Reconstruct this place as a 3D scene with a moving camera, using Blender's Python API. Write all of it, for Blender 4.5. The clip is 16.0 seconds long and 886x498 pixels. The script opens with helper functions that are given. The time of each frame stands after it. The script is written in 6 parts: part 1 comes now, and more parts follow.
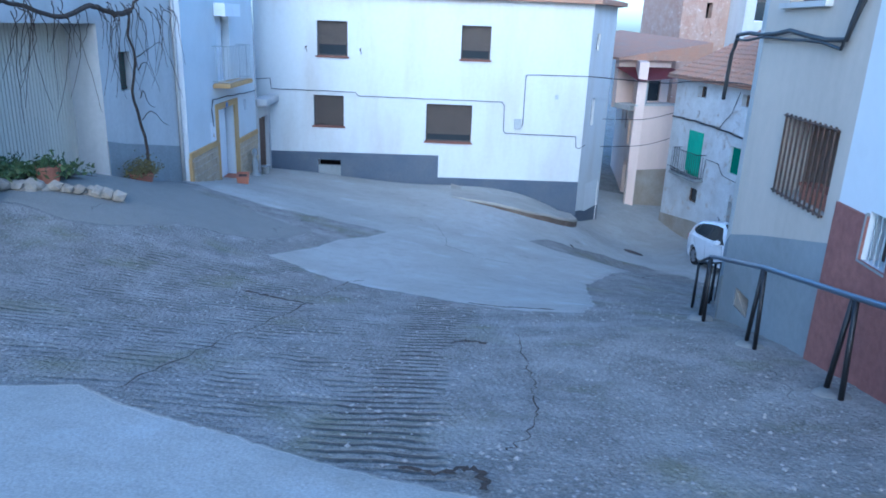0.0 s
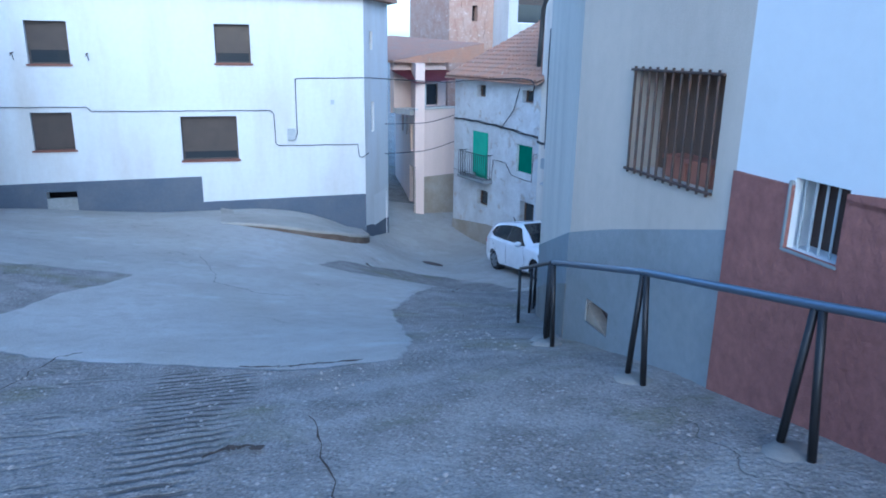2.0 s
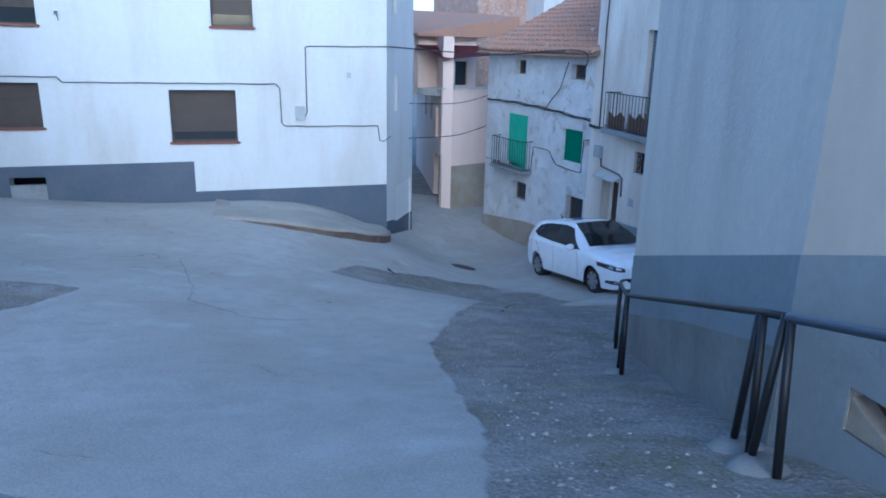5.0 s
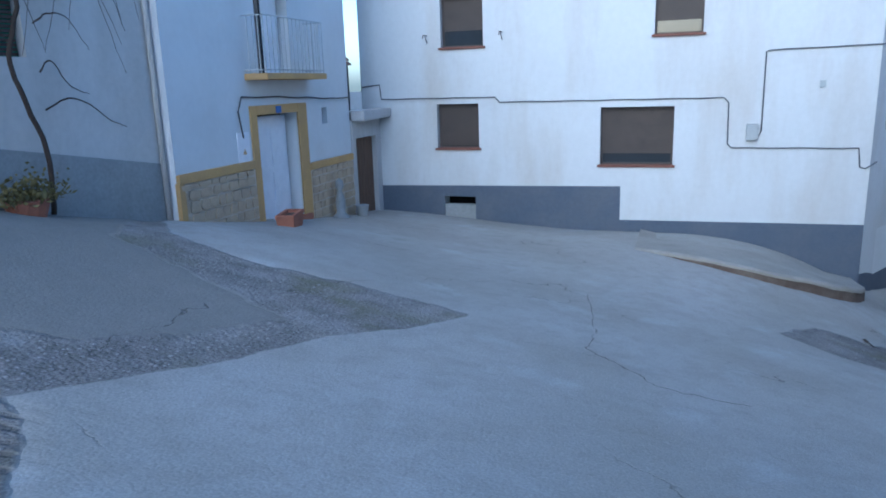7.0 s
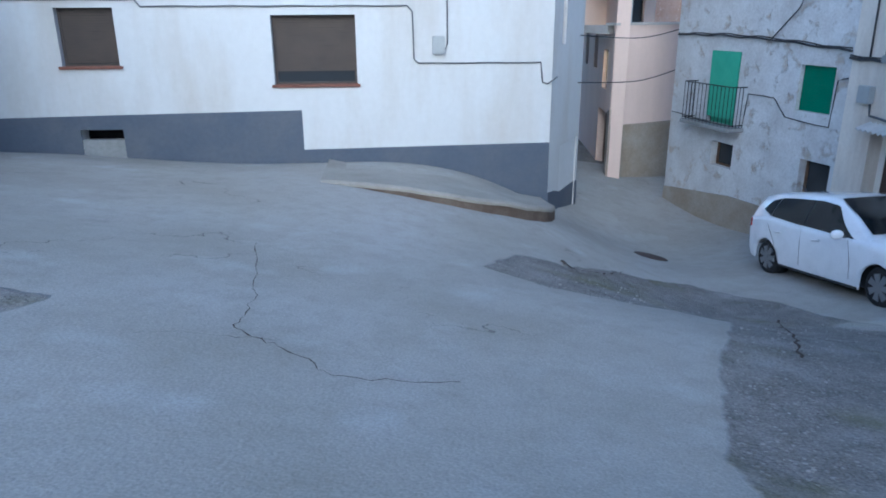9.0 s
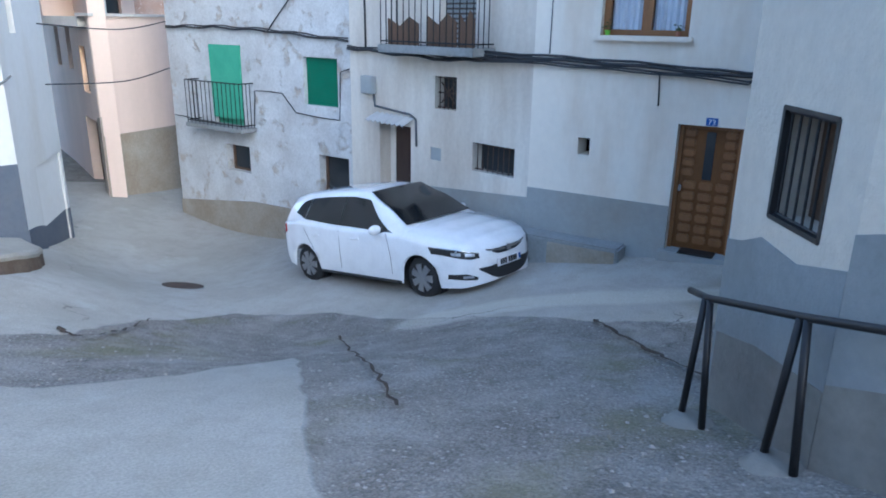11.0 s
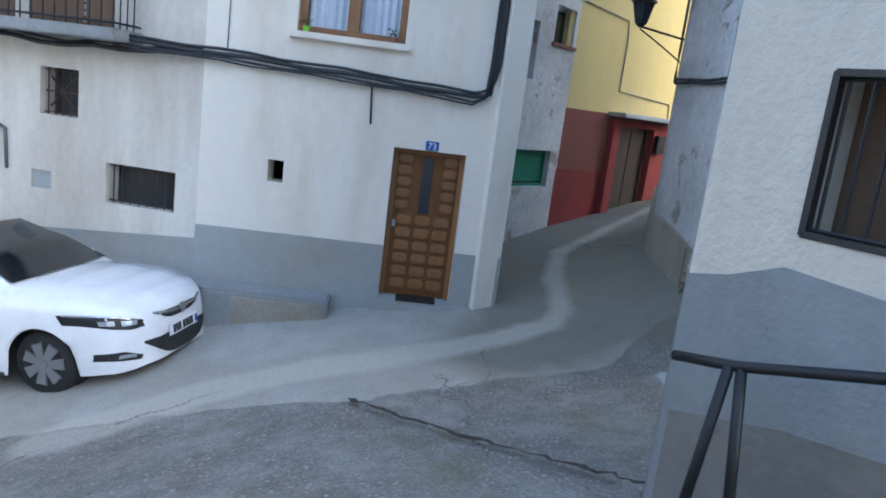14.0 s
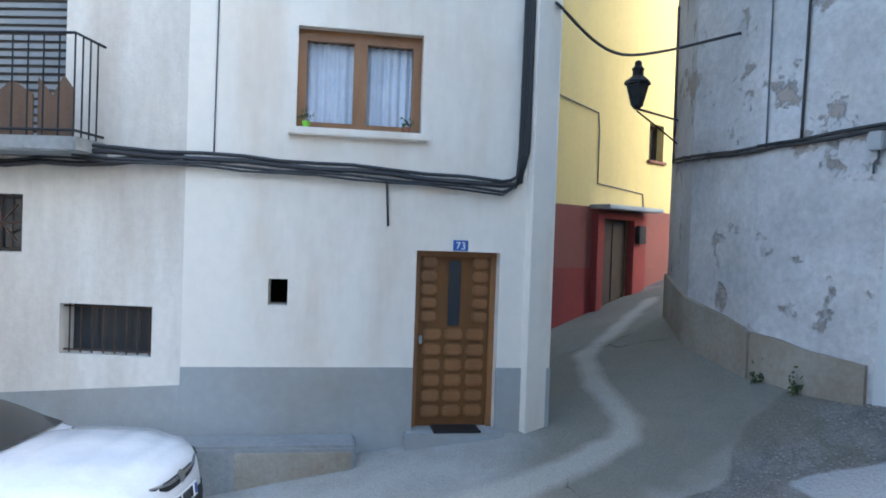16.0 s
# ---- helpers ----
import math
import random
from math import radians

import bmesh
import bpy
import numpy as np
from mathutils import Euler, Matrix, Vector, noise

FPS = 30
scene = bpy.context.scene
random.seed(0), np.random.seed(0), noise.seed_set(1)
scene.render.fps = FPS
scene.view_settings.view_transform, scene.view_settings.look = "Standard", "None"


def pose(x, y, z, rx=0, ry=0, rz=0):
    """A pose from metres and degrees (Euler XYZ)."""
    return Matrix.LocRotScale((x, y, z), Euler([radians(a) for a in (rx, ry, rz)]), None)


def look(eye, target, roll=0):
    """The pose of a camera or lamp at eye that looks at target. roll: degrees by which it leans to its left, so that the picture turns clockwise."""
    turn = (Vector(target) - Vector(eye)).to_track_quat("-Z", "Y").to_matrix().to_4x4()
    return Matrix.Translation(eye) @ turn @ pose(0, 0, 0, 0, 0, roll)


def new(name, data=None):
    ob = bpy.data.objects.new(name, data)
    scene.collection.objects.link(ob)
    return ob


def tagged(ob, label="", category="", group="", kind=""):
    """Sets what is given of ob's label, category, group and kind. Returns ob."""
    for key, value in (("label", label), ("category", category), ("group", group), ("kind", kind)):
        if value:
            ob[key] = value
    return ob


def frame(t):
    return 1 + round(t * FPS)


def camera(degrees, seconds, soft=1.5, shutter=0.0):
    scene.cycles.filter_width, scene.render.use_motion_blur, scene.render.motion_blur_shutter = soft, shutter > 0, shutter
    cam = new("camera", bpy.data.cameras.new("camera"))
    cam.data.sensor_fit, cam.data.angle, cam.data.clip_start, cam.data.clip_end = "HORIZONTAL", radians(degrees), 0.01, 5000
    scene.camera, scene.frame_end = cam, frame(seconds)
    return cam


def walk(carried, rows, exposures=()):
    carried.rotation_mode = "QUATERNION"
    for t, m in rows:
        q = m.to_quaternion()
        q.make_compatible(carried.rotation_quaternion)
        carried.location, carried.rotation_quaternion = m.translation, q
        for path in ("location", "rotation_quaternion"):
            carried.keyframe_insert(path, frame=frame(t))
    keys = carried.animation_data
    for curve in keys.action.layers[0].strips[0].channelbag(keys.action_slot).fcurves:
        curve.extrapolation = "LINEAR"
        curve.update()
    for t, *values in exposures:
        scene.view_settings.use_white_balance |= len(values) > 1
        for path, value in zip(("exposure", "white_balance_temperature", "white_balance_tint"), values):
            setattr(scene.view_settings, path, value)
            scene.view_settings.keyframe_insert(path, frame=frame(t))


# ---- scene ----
cam = camera(64.1, 16.0, soft=1.8)
PATH = [
    (0, (-0.000, 0.000, 1.500), (-0.000, 1.905, 0.892), 2.3),
    (0.5, (0.111, 0.688, 1.290), (0.243, 2.572, 0.632), 2.6),
    (1, (0.254, 1.359, 1.074), (0.735, 3.197, 0.449), 1.2),
    (1.5, (0.308, 1.998, 0.925), (0.924, 3.776, 0.246), 3.9),
    (2, (0.383, 2.675, 0.771), (0.960, 4.512, 0.229), 0.9),
    (2.5, (0.402, 3.229, 0.621), (1.045, 5.046, 0.086), 2.3),
    (3, (0.526, 3.845, 0.439), (1.147, 5.652, -0.152), 1.3),
    (5.5, (0.874, 6.950, -0.183), (1.350, 8.818, -0.715), 1.8),
    (6, (0.826, 7.648, -0.406), (0.838, 9.598, -0.850), -0.5),
    (6.5, (0.821, 8.273, -0.543), (0.521, 10.216, -0.908), -0.6),
    (7, (0.888, 8.893, -0.714), (0.281, 10.744, -1.169), -1.8),
    (7.5, (0.935, 9.505, -0.832), (0.182, 11.307, -1.260), 1.1),
    (8, (0.956, 10.223, -1.035), (0.162, 11.981, -1.564), -3.6),
    (8.5, (1.067, 10.795, -1.217), (0.523, 12.640, -1.765), -1.3),
    (9, (1.153, 11.374, -1.378), (1.341, 13.262, -2.011), -0.3),
    (9.5, (1.265, 11.941, -1.527), (2.041, 13.656, -2.201), 2.8),
    (10, (1.584, 12.498, -1.575), (2.624, 14.072, -2.239), 1.0),
    (12.5, (2.617, 14.686, -2.195), (4.319, 15.650, -2.614), 6.9),
    (13, (2.844, 15.149, -2.323), (4.669, 15.885, -2.677), 7.0),
    (13.5, (3.099, 15.596, -2.448), (4.983, 16.167, -2.803), 7.0),
    (14, (3.345, 16.006, -2.551), (5.266, 16.400, -2.943), 7.2),
    (14.5, (3.582, 16.307, -2.664), (5.531, 16.513, -3.062), 6.1),
    (15, (3.808, 16.739, -2.773), (5.773, 16.788, -3.141), 4.3),
    (15.5, (4.088, 17.086, -2.887), (6.073, 17.061, -3.133), 3.9),
    (16, (4.357, 17.545, -2.955), (6.349, 17.723, -2.988), 2.0),
]
walk(cam, [(t, look(eye, target, roll)) for t, eye, target, roll in PATH],
     exposures=[(0, 1.58, 4230, 3), (3, 1.5, 4350, 4), (7, 1.18, 4500, 4), (9, 1.36, 4800, 4), (10, 1.78, 4950, 4), (12.5, 2.32, 5650, 6), (16, 2.63, 6000, 6)])

# ---- light ----
world = bpy.data.worlds.new("sky")
scene.world = world
world.use_nodes = True
wn = world.node_tree.nodes
sky = wn.new("ShaderNodeTexSky")
sky.sky_type = 'NISHITA'
sky.sun_disc = False
sky.sun_elevation = radians(25)
sky.sun_rotation = radians(190)
sky.dust_density = 2.0
wn["Background"].inputs[1].default_value = 0.15
world.node_tree.links.new(sky.outputs[0], wn["Background"].inputs[0])
sun = new("sun", bpy.data.lights.new("sun", 'SUN'))
sun.data.energy = 0.15
sun.data.angle = radians(40)
sun.data.color = (1.0, 0.96, 0.9)
sun.matrix_basis = look((-5, -30, 18), (0, 0, 0))


# ---- materials ----
def mat(name, base, second=None, rough=0.85, scale=1.5, amount=0.5, fine=0.12, bump=0.15, bscale=40,
        metal=0.0, third=None, tscale=6.0, tlevel=0.6, tsoft=0.06, spec=0.3, streak=False):
    """A surface with broad stains, fine grain and, if a third colour is given, flaked patches."""
    m = bpy.data.materials.new(name)
    m.use_nodes = True
    nt = m.node_tree
    N, K = nt.nodes, nt.links.new
    b = N["Principled BSDF"]
    b.inputs["Roughness"].default_value = rough
    b.inputs["Metallic"].default_value = metal
    b.inputs["Specular IOR Level"].default_value = spec
    tc = N.new("ShaderNodeTexCoord")
    src = tc.outputs["Object"]
    second = second or tuple(c * 0.75 for c in base)

    def noise_at(sc, detail=6, rough_=0.6, vec=src):
        n = N.new("ShaderNodeTexNoise")
        n.inputs["Scale"].default_value = sc
        n.inputs["Detail"].default_value = detail
        n.inputs["Roughness"].default_value = rough_
        K(vec, n.inputs["Vector"])
        return n.outputs["Fac"]

    def ramp(fac, a, c):
        r = N.new("ShaderNodeMapRange")
        r.inputs[1].default_value, r.inputs[2].default_value = a, c
        K(fac, r.inputs[0])
        return r.outputs[0]

    def mix(fac, a, c):
        x = N.new("ShaderNodeMix")
        x.data_type = 'RGBA'
        for s, v in ((x.inputs[0], fac), (x.inputs[6], a), (x.inputs[7], c)):
            if isinstance(v, (tuple, float)):
                s.default_value = (*v, 1) if isinstance(v, tuple) else v
            else:
                K(v, s)
        return x.outputs[2]

    vec = src
    if streak:
        mp = N.new("ShaderNodeMapping")
        mp.inputs["Scale"].default_value = (1.6, 1.6, 0.35)
        K(src, mp.inputs["Vector"])
        vec = mp.outputs[0]
    big = ramp(noise_at(scale, 8, 0.62, vec), 0.52 - 0.25 * amount, 0.80)
    col = mix(big, base, second)
    small = ramp(noise_at(scale * 14, 4), 0.3, 0.75)
    x = mix(small, (1.0, 1.0, 1.0), tuple(1 - 2 * fine for _ in range(3)))
    mul = N.new("ShaderNodeMix")
    mul.data_type, mul.blend_type = 'RGBA', 'MULTIPLY'
    mul.inputs[0].default_value = 1.0
    K(col, mul.inputs[6])
    K(x, mul.inputs[7])
    col = mul.outputs[2]
    height = noise_at(bscale, 5)
    if third:
        f = ramp(noise_at(tscale, 9, 0.68), tlevel, tlevel + tsoft)
        col = mix(f, col, third)
        add = N.new("ShaderNodeMath")
        add.operation = 'MULTIPLY_ADD'
        add.inputs[1].default_value = -1.2
        K(f, add.inputs[0])
        K(height, add.inputs[2])
        height = add.outputs[0]
    bp = N.new("ShaderNodeBump")
    bp.inputs["Strength"].default_value = bump
    bp.inputs["Distance"].default_value = 0.02
    K(height, bp.inputs["Height"])
    K(bp.outputs[0], b.inputs["Normal"])
    K(col, b.inputs["Base Color"])
    return m


def plain(name, base, rough=0.5, metal=0.0, spec=0.5, coat=0.0):
    m = mat(name, base, tuple(c * 0.85 for c in base), rough, 3.0, 0.3, 0.04, 0.03, 60, metal, spec=spec)
    m.node_tree.nodes["Principled BSDF"].inputs["Coat Weight"].default_value = coat
    return m


def glass_mat(name, tint, rough=0.05):
    m = bpy.data.materials.new(name)
    m.use_nodes = True
    b = m.node_tree.nodes["Principled BSDF"]
    b.inputs["Base Color"].default_value = (*tint, 1)
    b.inputs["Roughness"].default_value = rough
    b.inputs["Transmission Weight"].default_value = 1.0
    b.inputs["IOR"].default_value = 1.45
    return m


WHITE = mat("white_render", (0.57, 0.58, 0.58), (0.46, 0.435, 0.395), 0.9, 0.55, 0.25, 0.03, 0.14, 60, streak=True)
BLUEB = mat("blue_grey_paint", (0.090, 0.108, 0.142), (0.125, 0.135, 0.155), 0.8, 0.9, 0.4, 0.06, 0.12, 50)
WHITE2 = mat("bright_white_render", (0.62, 0.63, 0.63), (0.55, 0.55, 0.54), 0.85, 0.6, 0.25, 0.02, 0.10, 70)
GREYR = mat("grey_render", (0.52, 0.51, 0.49), (0.40, 0.38, 0.35), 0.92, 0.7, 0.4, 0.05, 0.2, 45, streak=True)
GREYD = mat("rough_grey_render", (0.30, 0.31, 0.31), (0.22, 0.22, 0.21), 0.95, 1.2, 0.5, 0.1, 0.5, 22)
TAN = mat("tan_render", (0.49, 0.435, 0.36), (0.38, 0.335, 0.28), 0.92, 0.6, 0.35, 0.03, 0.22, 45, streak=True)
CREAM = mat("cream_rough_render", (0.60, 0.55, 0.465), (0.46, 0.42, 0.36), 0.95, 0.7, 0.3, 0.05, 0.6, 24, streak=True)
CEMENT = mat("grey_cement", (0.265, 0.28, 0.285), (0.20, 0.205, 0.20), 0.93, 0.8, 0.5, 0.06, 0.45, 24)
CEMENT2 = mat("damp_cement", (0.25, 0.24, 0.215), (0.15, 0.135, 0.12), 0.95, 0.9, 0.5, 0.08, 0.4, 26)
REDR = mat("red_rough_render", (0.27, 0.125, 0.10), (0.19, 0.085, 0.075), 0.95, 0.9, 0.4, 0.14, 0.8, 18)
IVORY = mat("ivory_render", (0.77, 0.71, 0.62), (0.58, 0.46, 0.34), 0.9, 0.55, 0.18, 0.03, 0.12, 50, streak=True)
GREYBAND = mat("grey_band_paint", (0.35, 0.36, 0.35), (0.30, 0.27, 0.23), 0.9, 0.7, 0.4, 0.05, 0.25, 30)
PATCHY = mat("patchy_render", (0.72, 0.67, 0.59), (0.48, 0.40, 0.32), 0.92, 0.9, 0.5, 0.05, 0.25, 30, third=(0.40, 0.37, 0.35), tscale=0.9, tlevel=0.66, tsoft=0.10, streak=True)
PEEL = mat("peeling_whitewash", (0.66, 0.67, 0.67), (0.47, 0.46, 0.45), 0.95, 1.3, 0.6, 0.10, 0.9, 12, third=(0.46, 0.41, 0.35), tscale=2.4, tlevel=0.56, tsoft=0.10)
PEEL2 = mat("flaking_old_plaster", (0.70, 0.69, 0.68), (0.40, 0.39, 0.385), 0.95, 0.9, 0.8, 0.12, 0.8, 12, third=(0.37, 0.32, 0.28), tscale=2.0, tlevel=0.585, tsoft=0.05)
BASEB = mat("worn_brown_base", (0.30, 0.25, 0.19), (0.42, 0.39, 0.34), 0.95, 1.3, 0.6, 0.1, 0.6, 16)
PINK = mat("pink_render", (0.70, 0.56, 0.48), (0.60, 0.48, 0.41), 0.9, 0.5, 0.3, 0.02, 0.1, 40, streak=True)
OCHRE = mat("ochre_paint", (0.50, 0.33, 0.13), (0.40, 0.27, 0.13), 0.85, 2.0, 0.4, 0.06, 0.15, 50)
YELLOW = mat("yellow_render", (0.66, 0.54, 0.24), (0.56, 0.46, 0.24), 0.9, 0.7, 0.4, 0.03, 0.15, 40, streak=True)
DKRED = mat("dark_red_paint", (0.27, 0.055, 0.05), (0.20, 0.05, 0.05), 0.85, 0.9, 0.4, 0.05, 0.2, 40)
BRICKM = mat("old_brickwork", (0.38, 0.24, 0.18), (0.46, 0.36, 0.30), 0.95, 2.0, 0.6, 0.12, 0.6, 10, third=(0.55, 0.45, 0.38), tscale=7, tlevel=0.58)
TILEM = mat("roof_tile_clay", (0.40, 0.22, 0.14), (0.30, 0.23, 0.18), 0.95, 1.6, 0.6, 0.12, 0.4, 25, third=(0.45, 0.38, 0.30), tscale=3.5, tlevel=0.62)
STONE = mat("warm_stone", (0.50, 0.40, 0.27), (0.36, 0.29, 0.21), 0.92, 3.0, 0.5, 0.1, 0.5, 25)
MORTAR = mat("pale_mortar", (0.55, 0.47, 0.36), (0.45, 0.38, 0.30), 0.95, 3.0, 0.5, 0.08, 0.4, 30)
WOOD = mat("varnished_wood", (0.30, 0.135, 0.045), (0.20, 0.085, 0.03), 0.45, 3.0, 0.5, 0.1, 0.12, 60, spec=0.5, streak=True)
WOODG = mat("dark_varnish", (0.20, 0.085, 0.025), (0.13, 0.055, 0.018), 0.5, 3.0, 0.5, 0.1, 0.12, 60, streak=True)
WOODD = mat("dark_wood", (0.07, 0.045, 0.035), (0.05, 0.03, 0.025), 0.6, 4.0, 0.5, 0.1, 0.15, 60, streak=True)
WOODO = mat("weathered_wood", (0.16, 0.10, 0.065), (0.10, 0.07, 0.05), 0.8, 4.0, 0.5, 0.12, 0.3, 50, streak=True)
BLIND = mat("brown_blind", (0.075, 0.06, 0.05), (0.055, 0.045, 0.04), 0.6, 3.0, 0.4, 0.05, 0.05, 60)
SILL = mat("brick_sill", (0.22, 0.10, 0.07), (0.16, 0.08, 0.06), 0.85, 6.0, 0.5, 0.08, 0.2, 60)
IRON = plain("black_iron", (0.016, 0.016, 0.018), 0.5, 0.3)
RAILM = plain("blue_grey_steel", (0.14, 0.17, 0.22), 0.4, 0.6)
RUST = mat("rusty_iron", (0.05, 0.04, 0.035), (0.12, 0.06, 0.035), 0.8, 8.0, 0.5, 0.1, 0.2, 60)
CABLE = plain("black_cable", (0.03, 0.03, 0.032), 0.6)
CABLEG = plain("grey_cable", (0.11, 0.115, 0.125), 0.6)
PLASTIC = plain("grey_plastic", (0.38, 0.40, 0.40), 0.6)
GREEN = mat("green_blind", (0.02, 0.19, 0.11), (0.015, 0.14, 0.08), 0.6, 3.0, 0.4, 0.05, 0.05, 60)
GREENL = mat("pale_green_blind", (0.10, 0.42, 0.27), (0.07, 0.33, 0.22), 0.65, 2.0, 0.4, 0.05, 0.05, 60)
# near-black colour that stands in for the shade of rooms and gaps
UNLIT = plain("painted_unlit_black", (0.012, 0.012, 0.014), 0.9, spec=0.1)
GLASS = plain("window_glass", (0.03, 0.035, 0.04), 0.06, spec=0.6)
CURTAIN = mat("lace_curtain", (0.62, 0.66, 0.72), (0.50, 0.55, 0.62), 0.9, 4.0, 0.5, 0.05, 0.1, 60)
WHITEP = plain("white_paint", (0.78, 0.78, 0.80), 0.55)
GARAGE = mat("cream_metal_door", (0.62, 0.57, 0.47), (0.52, 0.47, 0.40), 0.6, 0.8, 0.4, 0.03, 0.05, 50, streak=True)
TERRA = mat("terracotta", (0.36, 0.15, 0.09), (0.28, 0.13, 0.09), 0.9, 6.0, 0.5, 0.1, 0.2, 50)
BLUEP = plain("blue_enamel", (0.02, 0.10, 0.36), 0.35)
ZINC = plain("zinc_sheet", (0.42, 0.48, 0.54), 0.45, 0.7)
MAROON = plain("maroon_sheet", (0.16, 0.03, 0.035), 0.6)
VINE = mat("vine_bark", (0.075, 0.055, 0.042), (0.05, 0.04, 0.03), 0.95, 12.0, 0.5, 0.2, 0.7, 60)
LEAF = mat("leaf_green", (0.05, 0.09, 0.03), (0.10, 0.10, 0.04), 0.8, 10.0, 0.6, 0.1, 0.1, 60)
DRYLEAF = mat("dry_leaf", (0.16, 0.13, 0.05), (0.09, 0.09, 0.03), 0.85, 10.0, 0.6, 0.1, 0.1, 60)
CARW = plain("white_car_paint", (0.80, 0.81, 0.83), 0.25, spec=0.5, coat=1.0)
CARG = plain("tinted_glass", (0.012, 0.014, 0.016), 0.05, spec=0.7)
RUBBER = plain("rubber", (0.02, 0.02, 0.021), 0.85)
ALLOY = plain("alloy", (0.42, 0.43, 0.45), 0.35, 0.85)
CHROME = plain("chrome", (0.7, 0.7, 0.72), 0.15, 1.0)
BLACKP = plain("black_plastic", (0.015, 0.015, 0.016), 0.5)
LENS = plain("lamp_lens", (0.45, 0.48, 0.52), 0.12, 0.3)
REDL = plain("red_lens", (0.35, 0.01, 0.01), 0.2)


# ---- ground ----
GROUND_POLY = (-0.1261, 0.1443, -2.8377, 0.5199, -0.9743, 0.4052, 0.1079, -0.2593, 0.1883, -0.0001)
RISES = ((-0.751, 10.0, 15.2), (0.014, 11.7, 18.4), (-0.918, 7, 21.4), (0.261, 0.3, 24), (-0.975, 7.5, 26.5), (0.298, 3.5, 8), (0.066, -1.4, 17), (0.212, -6.5, 22),
         (1.001, -8, 13), (0.087, -5, 27), (0.504, 3, 27), (0.127, 15.5, 15.5), (0.464, -6, 17.5), (-0.014, 9, 22), (-0.438, 10, 30), (-0.243, 4, 15))

def ground_z(x, y):
    """Height of the sloping square: a broad fall to the far corner, with a few rises and dips."""
    x, y = min(max(x, -11), 19), min(max(y, -4), 38)
    u, v = x / 10, y / 10
    z = (GROUND_POLY[0] + GROUND_POLY[1] * u + GROUND_POLY[2] * v + GROUND_POLY[3] * u * u + GROUND_POLY[4] * u * v
         + GROUND_POLY[5] * v * v + GROUND_POLY[6] * u ** 3 + GROUND_POLY[7] * u * u * v + GROUND_POLY[8] * u * v * v + GROUND_POLY[9] * v ** 3)
    for h, cx, cy in RISES:
        z += h * math.exp(-((x - cx) ** 2 + (y - cy) ** 2) / 10)
    return z


def inside(x, y, poly):
    """Signed distance to the polygon's edge, positive within."""
    best, odd = 1e9, False
    for (ax, ay), (bx, by) in zip(poly, poly[1:] + poly[:1]):
        dx, dy = bx - ax, by - ay
        k = min(max(((x - ax) * dx + (y - ay) * dy) / (dx * dx + dy * dy), 0), 1)
        best = min(best, math.hypot(x - ax - k * dx, y - ay - k * dy))
        if (ay > y) != (by > y) and x < ax + (y - ay) / dy * dx:
            odd = not odd
    return best if odd else -best


def line_distance(x, y, line):
    """Distance to a line of several stretches."""
    best = 1e9
    for (ax, ay), (bx, by) in zip(line, line[1:]):
        dx, dy = bx - ax, by - ay
        k = min(max(((x - ax) * dx + (y - ay) * dy) / (dx * dx + dy * dy), 0), 1)
        best = min(best, math.hypot(x - ax - k * dx, y - ay - k * dy))
    return best


SMOOTH = [(-3.15, 12.0), (-2.85, 11.9), (-1.85, 10.9), (-.54, 10.3), (.56, 9.5), (1.1, 9.25), (1.97, 9.15), (2.5, 10.7), (3.2, 14.8), (4.0, 16.4), (4.5, 17.3), (6.1, 20.0),
          (4.37, 19.2), (3.25, 19.25), (2.5, 19.9), (3.3, 21.4), (4.1, 21.6), (5.4, 22.8), (7.0, 23.3), (8.1, 22.1), (8.44, 19.6), (8.8, 17.85), (9.9, 16.75), (10.6, 15.6), (11.5, 15.2), (12.2, 14.5),
          (13, 10), (25, 10), (25, 60), (-25, 60), (-25, 20), (-7, 18.3), (-5.6, 16.75), (-4.5, 16.55), (-3.1, 16.9), (-1.4, 16.9), (-1.8, 15.65), (-2.3, 14.76), (-2.6, 13.5), (-2.98, 12.5)]
NEAR = [(-9, 4.8), (-3.3, 4.75), (-2.79, 4.95), (-2.44, 4.6), (-1.85, 4.3), (-1.45, 4.1), (-.97, 3.88), (-.58, 3.67), (-.17, 3.5), (0.3, 3.3), (0.5, 1.0), (-1, -3), (-9, -3)]
DRIVE = [(-9.5, 11.2), (-6.0, 11.0), (-5.3, 11.6), (-4.8, 12.6), (-3.6, 13.05), (-3.2, 13.9), (-2.9, 15.0), (-3.7, 15.3), (-5.7, 15.8), (-6.9, 17.6), (-9.5, 18.6)]
DUST = [(8.2, 20.2), (9.5, 18.6), (10.0, 17.95), (10.6, 17.35), (11.2, 16.75), (11.6, 16.3), (12.1, 16.2), (13.1, 16.4), (14.3, 16.4), (15.2, 15.9), (17.4, 14.9)]
PATCH = [(10.5, 15.15), (10.56, 14.9), (10.3, 13.9), (9.2, 14.2), (9.3, 14.6), (9.83, 15.05)]
TRACK = [(-.35, 9.9), (-.42, 6.3), (-.8, 4.8), (-.85, 3.85), (-.02, 3.6), (.0, 5.3), (.2, 7.4), (.6, 9.4)]
ALLEY_TONE = [(10.4, 17.5), (11.9, 17.2), (13, 18.6), (18, 18.6), (20, 16), (20, 12), (12.5, 12.5), (11.3, 15.1), (10.5, 15.9), (10.0, 16.7)]
FURROW = [(-5.5, 6.0), (-3.0, 5.0), (-.9, 4.2), (.1, 9.6), (-1.6, 10.6), (-2.6, 12.0), (-5.0, 11.3)]


